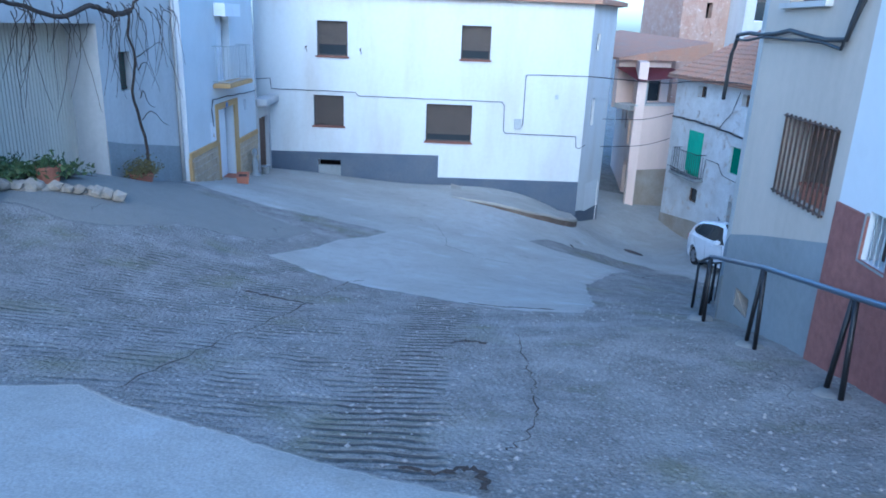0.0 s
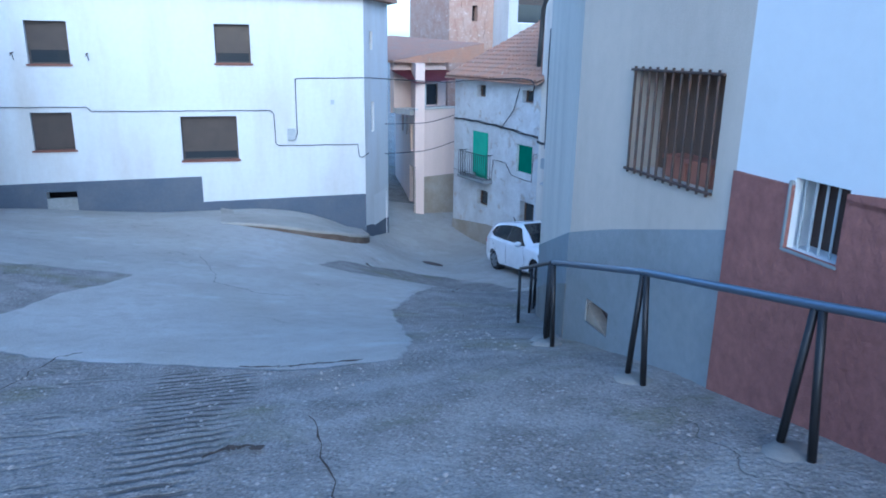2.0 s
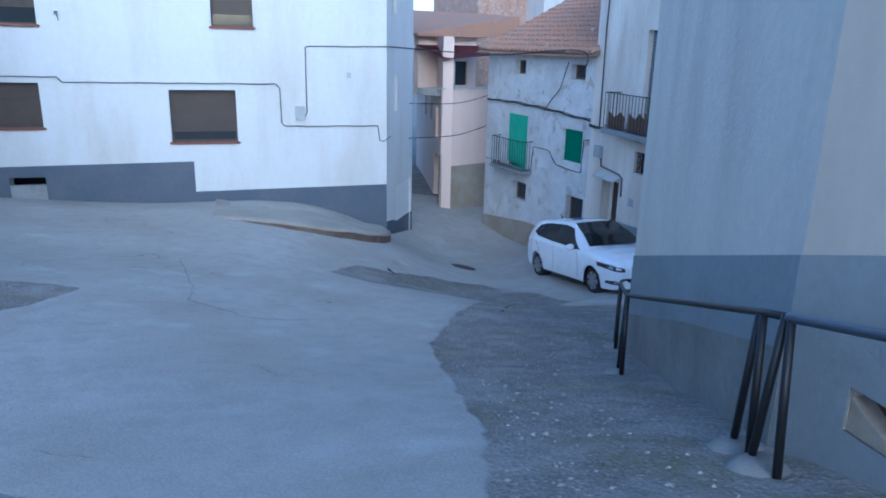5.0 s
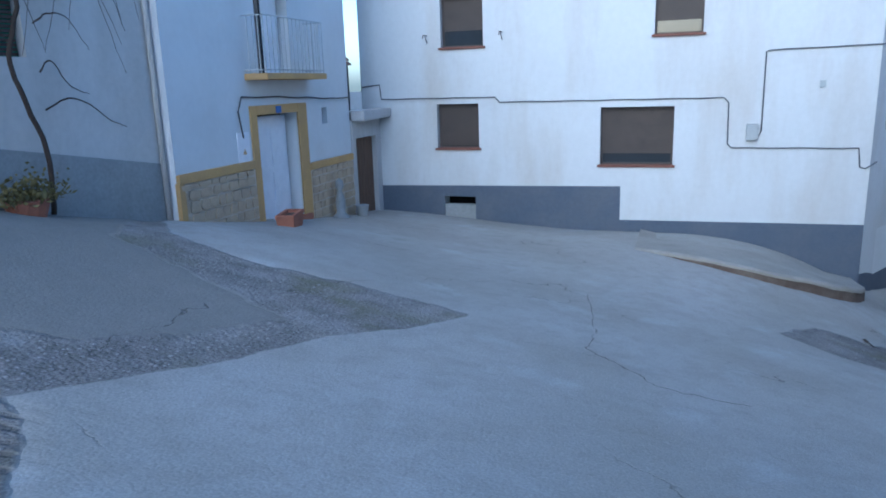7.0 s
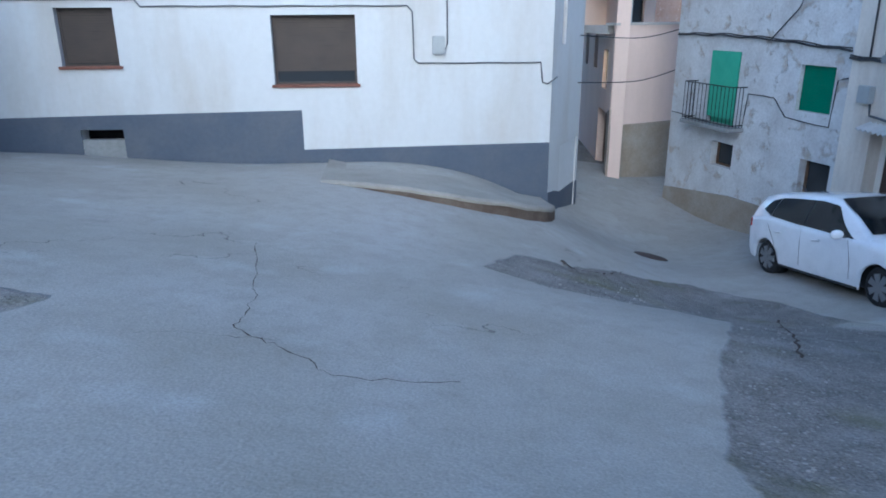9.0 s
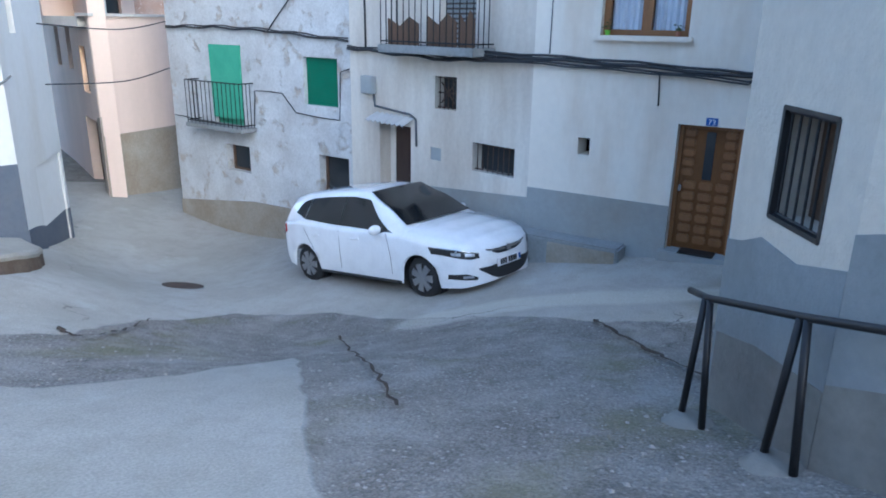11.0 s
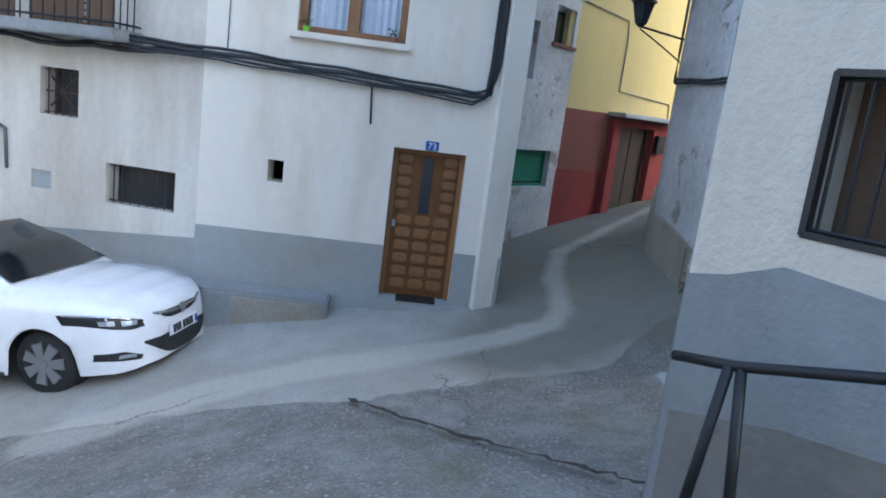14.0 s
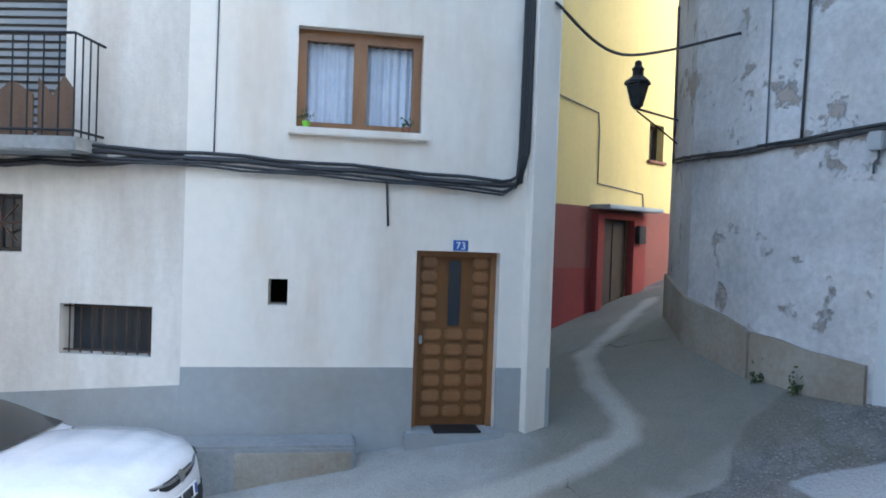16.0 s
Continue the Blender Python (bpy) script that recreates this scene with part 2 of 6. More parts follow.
def spaced(lo, hi, step, far):
    mid = list(np.arange(lo, hi, step))
    out, s = [], step
    a = lo
    pre = []
    while a > -far:
        s *= 1.5
        a -= s
        pre.append(a)
    a, s, post = mid[-1], step, []
    while a < far:
        s *= 1.5
        a += s
        post.append(a)
    return pre[::-1] + mid + post


def build_ground():
    xs, ys = spaced(-9.5, 18.5, 0.11, 400), spaced(-1.5, 34.0, 0.11, 400)
    nx, ny = len(xs), len(ys)
    verts, att = [], []
    for y in ys:
        for x in xs:
            near = -9.6 < x < 18.6 and -1.6 < y < 34.2
            a = max(inside(x, y, SMOOTH), inside(x, y, NEAR)) if near else -1.0
            d = inside(x, y, DRIVE) if near else -1.0
            t = inside(x, y, TRACK) if near else -1.0
            p = 0.13 + 0.16 * min(max(0, (12.0 - x) / 3), 2) - line_distance(x, y, DUST) if x > 6 and 14 < y < 22 else -1.0
            c = inside(x, y, PATCH) if 8 < x < 12 and 13 < y < 16 else -1.0
            w = inside(x, y, FURROW) if near else -1.0
            o = inside(x, y, ALLEY_TONE) if near and x > 9 else -1.0
            z = ground_z(x, y)
            if near:
                s = min(max(max(a, d) / 0.12 + 0.5, 0), 1)
                r = noise.noise((x * 2.1, y * 2.1, 3.0)) * 0.016 + noise.noise((x * 0.6, y * 0.6, 9.0)) * 0.03
                r += noise.noise((x * 7, y * 7, 1.0)) * 0.010
                z += s * 0.022 + r * (1 - s) + s * noise.noise((x * 0.8, y * 0.8, 5.0)) * 0.012
            verts.append((x, y, z))
            att.append((a, d, t, p, c, w, o))
    faces = [(j * nx + i, j * nx + i + 1, (j + 1) * nx + i + 1, (j + 1) * nx + i) for j in range(ny - 1) for i in range(nx - 1)]
    me = bpy.data.meshes.new("ground")
    me.from_pydata(verts, [], faces)
    for k, key in enumerate(("slab", "drive", "track", "dust", "patch", "furrow", "alley_tone")):
        me.attributes.new(key, 'FLOAT', 'POINT').data.foreach_set("value", [v[k] for v in att])
    me.shade_smooth()
    me.materials.append(ground_material())
    return tagged(new("ground", me), "grey sloping concrete square, partly smooth and partly worn to pebbles", "ground", kind="structure")


def ground_material():
    m = bpy.data.materials.new("worn_concrete_ground")
    m.use_nodes = True
    nt = m.node_tree
    N, K = nt.nodes, nt.links.new
    b = N["Principled BSDF"]
    b.inputs["Roughness"].default_value = 0.92
    b.inputs["Specular IOR Level"].default_value = 0.25
    tc = N.new("ShaderNodeTexCoord").outputs["Object"]

    def tex(kind, sc, **kw):
        n = N.new(kind)
        n.inputs["Scale"].default_value = sc
        for k, v in kw.items():
            n.inputs[k].default_value = v
        K(tc, n.inputs["Vector"])
        return n

    def rng(fac, a, c, lo=0.0, hi=1.0):
        r = N.new("ShaderNodeMapRange")
        for i, v in zip((1, 2, 3, 4), (a, c, lo, hi)):
            r.inputs[i].default_value = v
        K(fac, r.inputs[0])
        return r.outputs[0]

    def mix(fac, a, c, blend='MIX'):
        x = N.new("ShaderNodeMix")
        x.data_type, x.blend_type = 'RGBA', blend
        for s, v in ((x.inputs[0], fac), (x.inputs[6], a), (x.inputs[7], c)):
            if isinstance(v, tuple):
                s.default_value = (*v, 1)
            elif isinstance(v, float):
                s.default_value = v
            else:
                K(v, s)
        return x.outputs[2]

    def op(kind, a, c):
        x = N.new("ShaderNodeMath")
        x.operation = kind
        for s, v in zip(x.inputs, (a, c)):
            if isinstance(v, float):
                s.default_value = v
            else:
                K(v, s)
        return x.outputs[0]

    def mask(key, soft, wob):
        a = N.new("ShaderNodeAttribute")
        a.attribute_name = key
        w = op('MULTIPLY_ADD', tex("ShaderNodeTexNoise", 2.2, Detail=6.0).outputs["Fac"], wob)
        w.node.inputs[2].default_value = -wob / 2
        return rng(op('ADD', a.outputs["Fac"], w), -soft, soft)

    big = tex("ShaderNodeTexNoise", 0.45, Detail=7.0).outputs["Fac"]
    mid = tex("ShaderNodeTexNoise", 3.2, Detail=8.0, Roughness=0.65).outputs["Fac"]
    fine = tex("ShaderNodeTexNoise", 55.0, Detail=4.0).outputs["Fac"]
    grit = tex("ShaderNodeTexNoise", 17.0, Detail=6.0, Roughness=0.7).outputs["Fac"]
    smooth = mix(rng(big, 0.35, 0.68), (0.385, 0.37, 0.34), (0.32, 0.30, 0.26))
    smooth = mix(rng(mid, 0.45, 0.75, 0.0, 0.7), smooth, (0.28, 0.265, 0.225))
    smooth = mix(rng(tex("ShaderNodeTexNoise", 1.1, Detail=5.0).outputs["Fac"], 0.60, 0.76, 0.0, 0.7), smooth, (0.43, 0.425, 0.41))
    peb = tex("ShaderNodeTexVoronoi", 21.0, Randomness=1.0)
    peb2 = tex("ShaderNodeTexVoronoi", 48.0)
    bw = N.new("ShaderNodeRGBToBW")
    K(peb.outputs["Color"], bw.inputs[0])
    rough = mix(rng(mid, 0.35, 0.7), (0.285, 0.265, 0.24), (0.175, 0.16, 0.14))
    keep = op('MULTIPLY', rng(bw.outputs[0], 0.52, 0.60), rng(peb.outputs["Distance"], 0.42, 0.28))
    keep = op('MULTIPLY', keep, rng(mid, 0.40, 0.52, 0.0, 0.8))
    rough = mix(keep, rough, mix(bw.outputs[0], (0.28, 0.23, 0.20), (0.50, 0.48, 0.45)))
    rough = mix(rng(peb2.outputs["Distance"], 0.35, 0.75, 0.0, 0.55), rough, (0.10, 0.093, 0.085))
    rough = mix(rng(grit, 0.50, 0.72, 0.0, 0.65), rough, (0.115, 0.105, 0.095))
    rough = mix(rng(tex("ShaderNodeTexNoise", 0.8, Detail=6.0).outputs["Fac"], 0.54, 0.70, 0.0, 0.7), rough, (0.175, 0.165, 0.095))
    rough = mix(rng(tex("ShaderNodeTexNoise", 1.4, Detail=5.0, Roughness=0.7).outputs["Fac"], 0.44, 0.74, 0.0, 0.9), rough, mix(mid, (0.37, 0.355, 0.33), (0.28, 0.265, 0.24)))
    wave = N.new("ShaderNodeTexWave")
    wave.bands_direction = 'Y'
    wave.inputs["Scale"].default_value = 2.3
    wave.inputs["Distortion"].default_value = 3.5
    wave.inputs["Detail"].default_value = 4.0
    wave.inputs["Detail Scale"].default_value = 0.9
    K(tc, wave.inputs["Vector"])
    track = op('MULTIPLY', mask("track", 0.10, 0.7), rng(mid, 0.30, 0.46))
    furrow = op('MULTIPLY', mask("furrow", 0.4, 1.5), rng(tex("ShaderNodeTexNoise", 2.0, Detail=4.0).outputs["Fac"], 0.44, 0.62, 0.0, 0.75))
    groove = op('MULTIPLY', op('MAXIMUM', track, furrow), rng(wave.outputs["Fac"], 0.55, 0.15))
    rough = mix(groove, rough, (0.085, 0.078, 0.070))
    ms, md = mask("slab", 0.02, 0.22), mask("drive", 0.03, 0.3)
    # cracks in the slabs
    cr = tex("ShaderNodeTexVoronoi", 0.33)
    cr.feature = 'DISTANCE_TO_EDGE'
    wv = N.new("ShaderNodeVectorMath")
    nz = tex("ShaderNodeTexNoise", 1.6, Detail=5.0)
    sc = N.new("ShaderNodeVectorMath")
    sc.operation = 'SCALE'
    sc.inputs["Scale"].default_value = 0.9
    K(nz.outputs["Color"], sc.inputs[0])
    K(tc, wv.inputs[0])
    K(sc.outputs[0], wv.inputs[1])
    K(wv.outputs[0], cr.inputs["Vector"])
    crack = op('MULTIPLY', rng(cr.outputs["Distance"], 0.004, 0.0), rng(big, 0.56, 0.64))
    col = mix(md, rough, mix(mid, (0.255, 0.24, 0.215), (0.195, 0.185, 0.16)))
    col = mix(ms, col, smooth)
    # ground of the alley mixed towards a darker olive grey
    col = mix(op('MULTIPLY', mask("alley_tone", 0.25, 0.5), 0.85), col, mix(mid, (0.215, 0.20, 0.16), (0.165, 0.155, 0.12)))
    col = mix(op('MULTIPLY', mask("dust", 0.07, 0.2), 0.7), col, (0.46, 0.43, 0.375))
    col = mix(mask("patch", 0.02, 0.2), col, mix(grit, (0.46, 0.46, 0.46), (0.40, 0.40, 0.39)))
    col = mix(rng(crack, 0.0, 1.0, 0.0, 0.8), col, (0.06, 0.055, 0.05))
    col = mix(1.0, col, mix(rng(fine, 0.3, 0.7), (1.08, 1.08, 1.08), (0.80, 0.80, 0.80)), 'MULTIPLY')
    K(col, b.inputs["Base Color"])
    h = op('ADD', op('MULTIPLY', rng(peb.outputs["Distance"], 0.6, 0.1), 0.8), op('MULTIPLY', op('ADD', mid, grit), 1.5))
    h = op('SUBTRACT', h, op('MULTIPLY', groove, 3.5))
    inv = rng(op('MAXIMUM', ms, md), 1.0, 0.0, 0.12, 1.0)
    h = op('MULTIPLY', h, inv)
    h = op('SUBTRACT', op('ADD', h, op('MULTIPLY', fine, 0.25)), crack)
    bp = N.new("ShaderNodeBump")
    bp.inputs["Strength"].default_value = 0.55
    bp.inputs["Distance"].default_value = 0.03
    K(h, bp.inputs["Height"])
    K(bp.outputs[0], b.inputs["Normal"])
    return m


# ---- builders ----
ORIGIN = {}


def thing(name, x, y, z, label, category, group="", kind=""):
    ob = new(name)
    ob.empty_display_size = 0.2
    ob.location = (x, y, z)
    ORIGIN[ob.name] = Matrix.Translation((x, y, z))
    return tagged(ob, label, category, group, kind)


def part(name, bm, material, parent, label="", smooth=False):
    """One mesh, with its corners in world metres, under a thing or a part."""
    me = bpy.data.meshes.new(name)
    bmesh.ops.recalc_face_normals(bm, faces=bm.faces[:])
    bm.to_mesh(me)
    bm.free()
    if smooth:
        me.shade_smooth()
    me.materials.append(material)
    ob = new(name, me)
    if parent:
        ob.parent = parent
        ob.matrix_parent_inverse = ORIGIN.get(parent.name, Matrix()).inverted()
    if label:
        ob["label"] = label
    return ob


class Face:
    """Places on a facade: metres along it, height, and metres out of it."""
    def __init__(self, a, b, side=1):
        self.a, self.b = Vector((*a, 0)), Vector((*b, 0))
        self.u = (self.b - self.a).normalized()
        self.n = Vector((self.u.y, -self.u.x, 0)) * side
        self.length = (self.b - self.a).length

    def __call__(self, s, z, d=0.0):
        p = self.a + self.u * s + self.n * d
        return Vector((p.x, p.y, z))


def prism(bm, f, poly, d0, d1):
    """A slab of the outline poly (along, height) between two depths of a facade."""
    lo = [bm.verts.new(f(s, z, d0)) for s, z in poly]
    hi = [bm.verts.new(f(s, z, d1)) for s, z in poly]
    bm.faces.new(lo)
    bm.faces.new(hi)
    for i in range(len(poly)):
        k = (i + 1) % len(poly)
        bm.faces.new((lo[i], lo[k], hi[k], hi[i]))
    return bm


def slab(f, s0, s1, z0, z1, d0, d1, bm=None):
    return prism(bm or bmesh.new(), f, [(s0, z0), (s1, z0), (s1, z1), (s0, z1)], d0, d1)


def bevelled(bm, w):
    bmesh.ops.bevel(bm, geom=bm.edges[:], offset=w, segments=2, affect='EDGES')
    return bm


def wall_mesh(f, s0, s1, z0, z1, holes, thick=0.4):
    """A wall with openings cut through it, each (s0, s1, z0, z1)."""
    bm = bmesh.new()
    ss = sorted({s0, s1, *[v for h in holes for v in h[:2]]})
    zs = sorted({z0, z1, *[v for h in holes for v in h[2:]]})
    pt = {}

    def v(i, j, d):
        if (i, j, d) not in pt:
            pt[i, j, d] = bm.verts.new(f(ss[i], zs[j], -thick * d))
        return pt[i, j, d]

    def solid(i, j):
        if not (0 <= i < len(ss) - 1 and 0 <= j < len(zs) - 1):
            return False
        cs, cz = (ss[i] + ss[i + 1]) / 2, (zs[j] + zs[j + 1]) / 2
        return not any(a < cs < b and c < cz < e for a, b, c, e in holes)

    for i in range(len(ss) - 1):
        for j in range(len(zs) - 1):
            if not solid(i, j):
                continue
            for d in (0, 1):
                bm.faces.new((v(i, j, d), v(i + 1, j, d), v(i + 1, j + 1, d), v(i, j + 1, d)))
            for di, dj, p, q in ((-1, 0, (i, j), (i, j + 1)), (1, 0, (i + 1, j), (i + 1, j + 1)), (0, -1, (i, j), (i + 1, j)), (0, 1, (i, j + 1), (i + 1, j + 1))):
                if not solid(i + di, j + dj):
                    bm.faces.new((v(*p, 0), v(*q, 0), v(*q, 1), v(*p, 1)))
    return bm


def tube(bm, pts, r, sides=6):
    """A round bar along points, of one radius or one for each point."""
    pts = [Vector(p) for p in pts]
    rings = []
    for i, p in enumerate(pts):
        t = (pts[min(i + 1, len(pts) - 1)] - pts[max(i - 1, 0)]).normalized()
        a = t.cross(Vector((0, 0, 1)) if abs(t.z) < 0.9 else Vector((1, 0, 0))).normalized()
        c = t.cross(a)
        q = r[i] if isinstance(r, (list, tuple)) else r
        rings.append([bm.verts.new(p + (a * math.cos(k * 2 * math.pi / sides) + c * math.sin(k * 2 * math.pi / sides)) * q) for k in range(sides)])
    for A_, B_ in zip(rings, rings[1:]):
        for k in range(sides):
            bm.faces.new((A_[k], A_[(k + 1) % sides], B_[(k + 1) % sides], B_[k]))
    bm.faces.new(rings[0])
    bm.faces.new(rings[-1])
    return bm


def smooth_line(pts, n=5, wob=0.0, seed=0):
    """Points along a soft curve through pts, each a little off the line."""
    rnd = random.Random(seed)
    pts = [Vector(p) for p in pts]
    out = []
    for i in range(len(pts) - 1):
        p0, p1, p2, p3 = pts[max(i - 1, 0)], pts[i], pts[i + 1], pts[min(i + 2, len(pts) - 1)]
        for k in range(n):
            t = k / n
            q = 0.5 * ((2 * p1) + (p2 - p0) * t + (2 * p0 - 5 * p1 + 4 * p2 - p3) * t * t + (3 * p1 - p0 - 3 * p2 + p3) * t ** 3)
            out.append(q + Vector((rnd.uniform(-wob, wob), rnd.uniform(-wob, wob), rnd.uniform(-wob, wob))))
    return out + [pts[-1]]


def cable(name, f, line, material, r=0.012, d=0.03, label="black electric cable fixed along the house wall", sag=0.012, seed=1):
    pts = [f(s, z, d) for s, z in line]
    fine = []
    for p, q in zip(pts, pts[1:]):
        n = max(2, int((q - p).length / 0.35))
        for k in range(n):
            w = p.lerp(q, k / n)
            w.z += sag * math.sin(len(fine) * 1.9 + seed)
            fine.append(w)
    fine.append(pts[-1])
    ob = part(name, tube(bmesh.new(), fine, r), material, None, smooth=True)
    return tagged(ob, label, "cable")


def blind_window(house, f, s0, s1, z0, z1, material=None, sill=True, deep=0.16, drop=1.0, name="window", frame=None):
    """A window set back in its opening: frame, glass and a slatted roller blind let down over part of it."""
    w = 0.05
    bm = bmesh.new()
    for a, b, c, e in ((s0, s0 + w, z0, z1), (s1 - w, s1, z0, z1), (s0 + w, s1 - w, z0, z0 + w), (s0 + w, s1 - w, z1 - w, z1)):
        slab(f, a, b, c, e, -deep - 0.06, -deep, bm)
    win = part(name, bm, frame or BLIND, house)
    part("pane", slab(f, s0 + w, s1 - w, z0 + w, z1 - w, -deep - 0.05, -deep - 0.04), GLASS, win)
    if drop > 0:
        z, bot = z1 - w, z1 - w - (z1 - z0 - 2 * w) * drop
        while z - 0.05 > bot:
            part("slat", slab(f, s0 + w, s1 - w, z - 0.048, z, -deep - 0.035, -deep - 0.02), material or BLIND, win)
            z -= 0.052
    if sill:
        part("sill", bevelled(slab(f, s0 - 0.06, s1 + 0.06, z0 - 0.05, z0 + 0.01, -deep, 0.06), 0.008), SILL, win)
    return win


def grille(house, f, s0, s1, z0, z1, n, rails=2, d=-0.06, r=0.011, material=None):
    g = thing_part("window_grille", house)
    for k in range(n):
        s = s0 + (s1 - s0) * (k + 0.5) / n
        part("bar", tube(bmesh.new(), [f(s, z0, d), f(s, z1, d)], r), material or IRON, g)
    for k in range(rails):
        z = z0 + (z1 - z0) * (k + 0.5) / rails if rails > 2 else (z0 + 0.03, z1 - 0.03)[k]
        part("cross_bar", tube(bmesh.new(), [f(s0, z, d), f(s1, z, d)], r * 1.1), material or IRON, g)
    return g


def thing_part(name, parent):
    ob = new(name)
    ob.empty_display_size = 0.1
    ob.parent = parent
    ob.matrix_parent_inverse = ORIGIN.get(parent.name, Matrix()).inverted()
    return ob


def house(name, f, label, z):
    p = f(f.length / 2, z, -2)
    return thing(name, p.x, p.y, z, label, "house")


def body(h, f, s0, s1, z1, material, depth=7.0):
    """The plain sides, back and flat top that close a house behind its facade."""
    bm = bmesh.new()
    lo = -12.0
    q = [f(s0, lo, -0.4), f(s1, lo, -0.4), f(s1, lo, -depth), f(s0, lo, -depth)]
    t = [Vector((p.x, p.y, z1)) for p in q]
    a, b = [bm.verts.new(p) for p in q], [bm.verts.new(p) for p in t]
    for i in (1, 2, 3):
        bm.faces.new((a[i], a[(i + 1) % 4], b[(i + 1) % 4], b[i]))
    bm.faces.new(b)
    part("side_wall", bm, material, h)
    # a thin near-black sheet close behind the openings paints the unlit rooms
    part("room_shade_sheet", slab(f, s0 + 0.02, s1 - 0.02, lo, z1 - 0.05, -0.75, -0.70), UNLIT, h)


def tile_roof(h, f, s0, s1, z_eave, depth, rise, over=0.35, cover=TILEM, step=0.24, seed=3):
    """A pitched roof of overlapping half-round clay tiles."""
    rnd = random.Random(seed)
    bm = bmesh.new()
    a, b = f(s0, z_eave - 0.06, over), f(s1, z_eave - 0.06, over)
    c, d = f(s1, z_eave + rise - 0.06, -depth), f(s0, z_eave + rise - 0.06, -depth)
    lo = [bm.verts.new(p) for p in (a, b, c, d)]
    hi = [bm.verts.new(p + Vector((0, 0, 0.05))) for p in (a, b, c, d)]
    bm.faces.new(lo)
    bm.faces.new(hi)
    for i in range(4):
        bm.faces.new((lo[i], lo[(i + 1) % 4], hi[(i + 1) % 4], hi[i]))
    roof = part("roof", bm, cover, h)
    bm = bmesh.new()
    run = math.hypot(depth + over, rise)
    rows, cols = int(run / 0.36), int((s1 - s0) / step)
    for i in range(rows):
        for j in range(cols):
            t0, t1 = i * 0.36 / run, min((i * 0.36 + 0.46) / run, 1)
            s = s0 + (j + 0.5) * step + rnd.uniform(-.02, .02)
            lift = rnd.uniform(0, 0.02)
            ring = []
            for t, rr, up in ((t0, 0.105, 0.045), (t1, 0.085, 0.0)):
                dd, zz = over - (over + depth) * t, z_eave + rise * t + up + lift
                ring.append([bm.verts.new(f(s + rr * math.cos(k * math.pi / 4), zz + rr * 0.8 * math.sin(k * math.pi / 4), dd)) for k in range(5)])
            for k in range(4):
                bm.faces.new((ring[0][k], ring[0][k + 1], ring[1][k + 1], ring[1][k]))
            bm.faces.new(ring[0])
    ob = part("roof_tiles", bm, cover, roof)
    ob["kind"] = "stuff"
    return roof


def balcony(h, f, s0, s1, z0, z1, out, material, slab_mat, n, slab_h=0.12):
    b = part("balcony", bevelled(slab(f, s0 - 0.05, s1 + 0.05, z0 - slab_h, z0, -0.05, out + 0.05), 0.015), slab_mat, h)
    corner = [(s0, 0.0), (s0, out), (s1, out), (s1, 0.0)]
    for z in (z0 + 0.06, z1):
        part("rail", tube(bmesh.new(), [f(s, z, d) for s, d in corner], 0.014), material, b)
    pts = [(s0 + (s1 - s0) * k / n, out) for k in range(n + 1)] + [(s0, out * k / 4) for k in range(1, 4)] + [(s1, out * k / 4) for k in range(1, 4)]
    for s, d in pts:
        part("baluster", tube(bmesh.new(), [f(s, z0, d), f(s, z1, d)], 0.009, 5), material, b)
    return b


# ---- houses ----
GR = build_ground()
A = Face((-6.75, 27.0), (5.1, 26.85))
A2 = Face((5.1, 26.85), (6.4, 29.0))
L = Face((-6.8, 18.5), (-6.8, 25.2))
G = Face((-7.0, 18.5), (-8.2, 5.0), -1)
R1 = Face((3.75, 3.0), (4.0, 9.5), -1)
R2 = Face((4.0, 9.5), (6.0, 14.45), -1)
R2B = Face((6.0, 14.45), (6.95, 15.5), -1)
R2C = Face((6.95, 15.5), (7.45, 15.41), -1)
R3 = Face((7.45, 15.41), (9.2, 13.3), -1)
H = Face((12.05, 16.95), (11.05, 20.7), -1)
H2 = Face((12.03, 17.04), (14.2, 18.6))
M = Face((11.05, 20.7), (10.95, 25.35), -1)
S = Face((10.95, 25.35), (9.8, 31.3), -1)
P1 = Face((8.44, 32.6), (11.2, 33.7))
P2 = Face((8.44, 32.6), (9.8, 42.0), -1)
N1 = Face((13.4, 18.4), (16.75, 16.8))
Y = Face((16.6, 16.95), (19.2, 14.6))
W = Face((15.55, 15.05), (13.9, 15.15))
WM = Face((13.9, 15.15), (12.6, 14.75))
WN = Face((12.6, 14.75), (10.4, 13.28))
LOW = -12.0


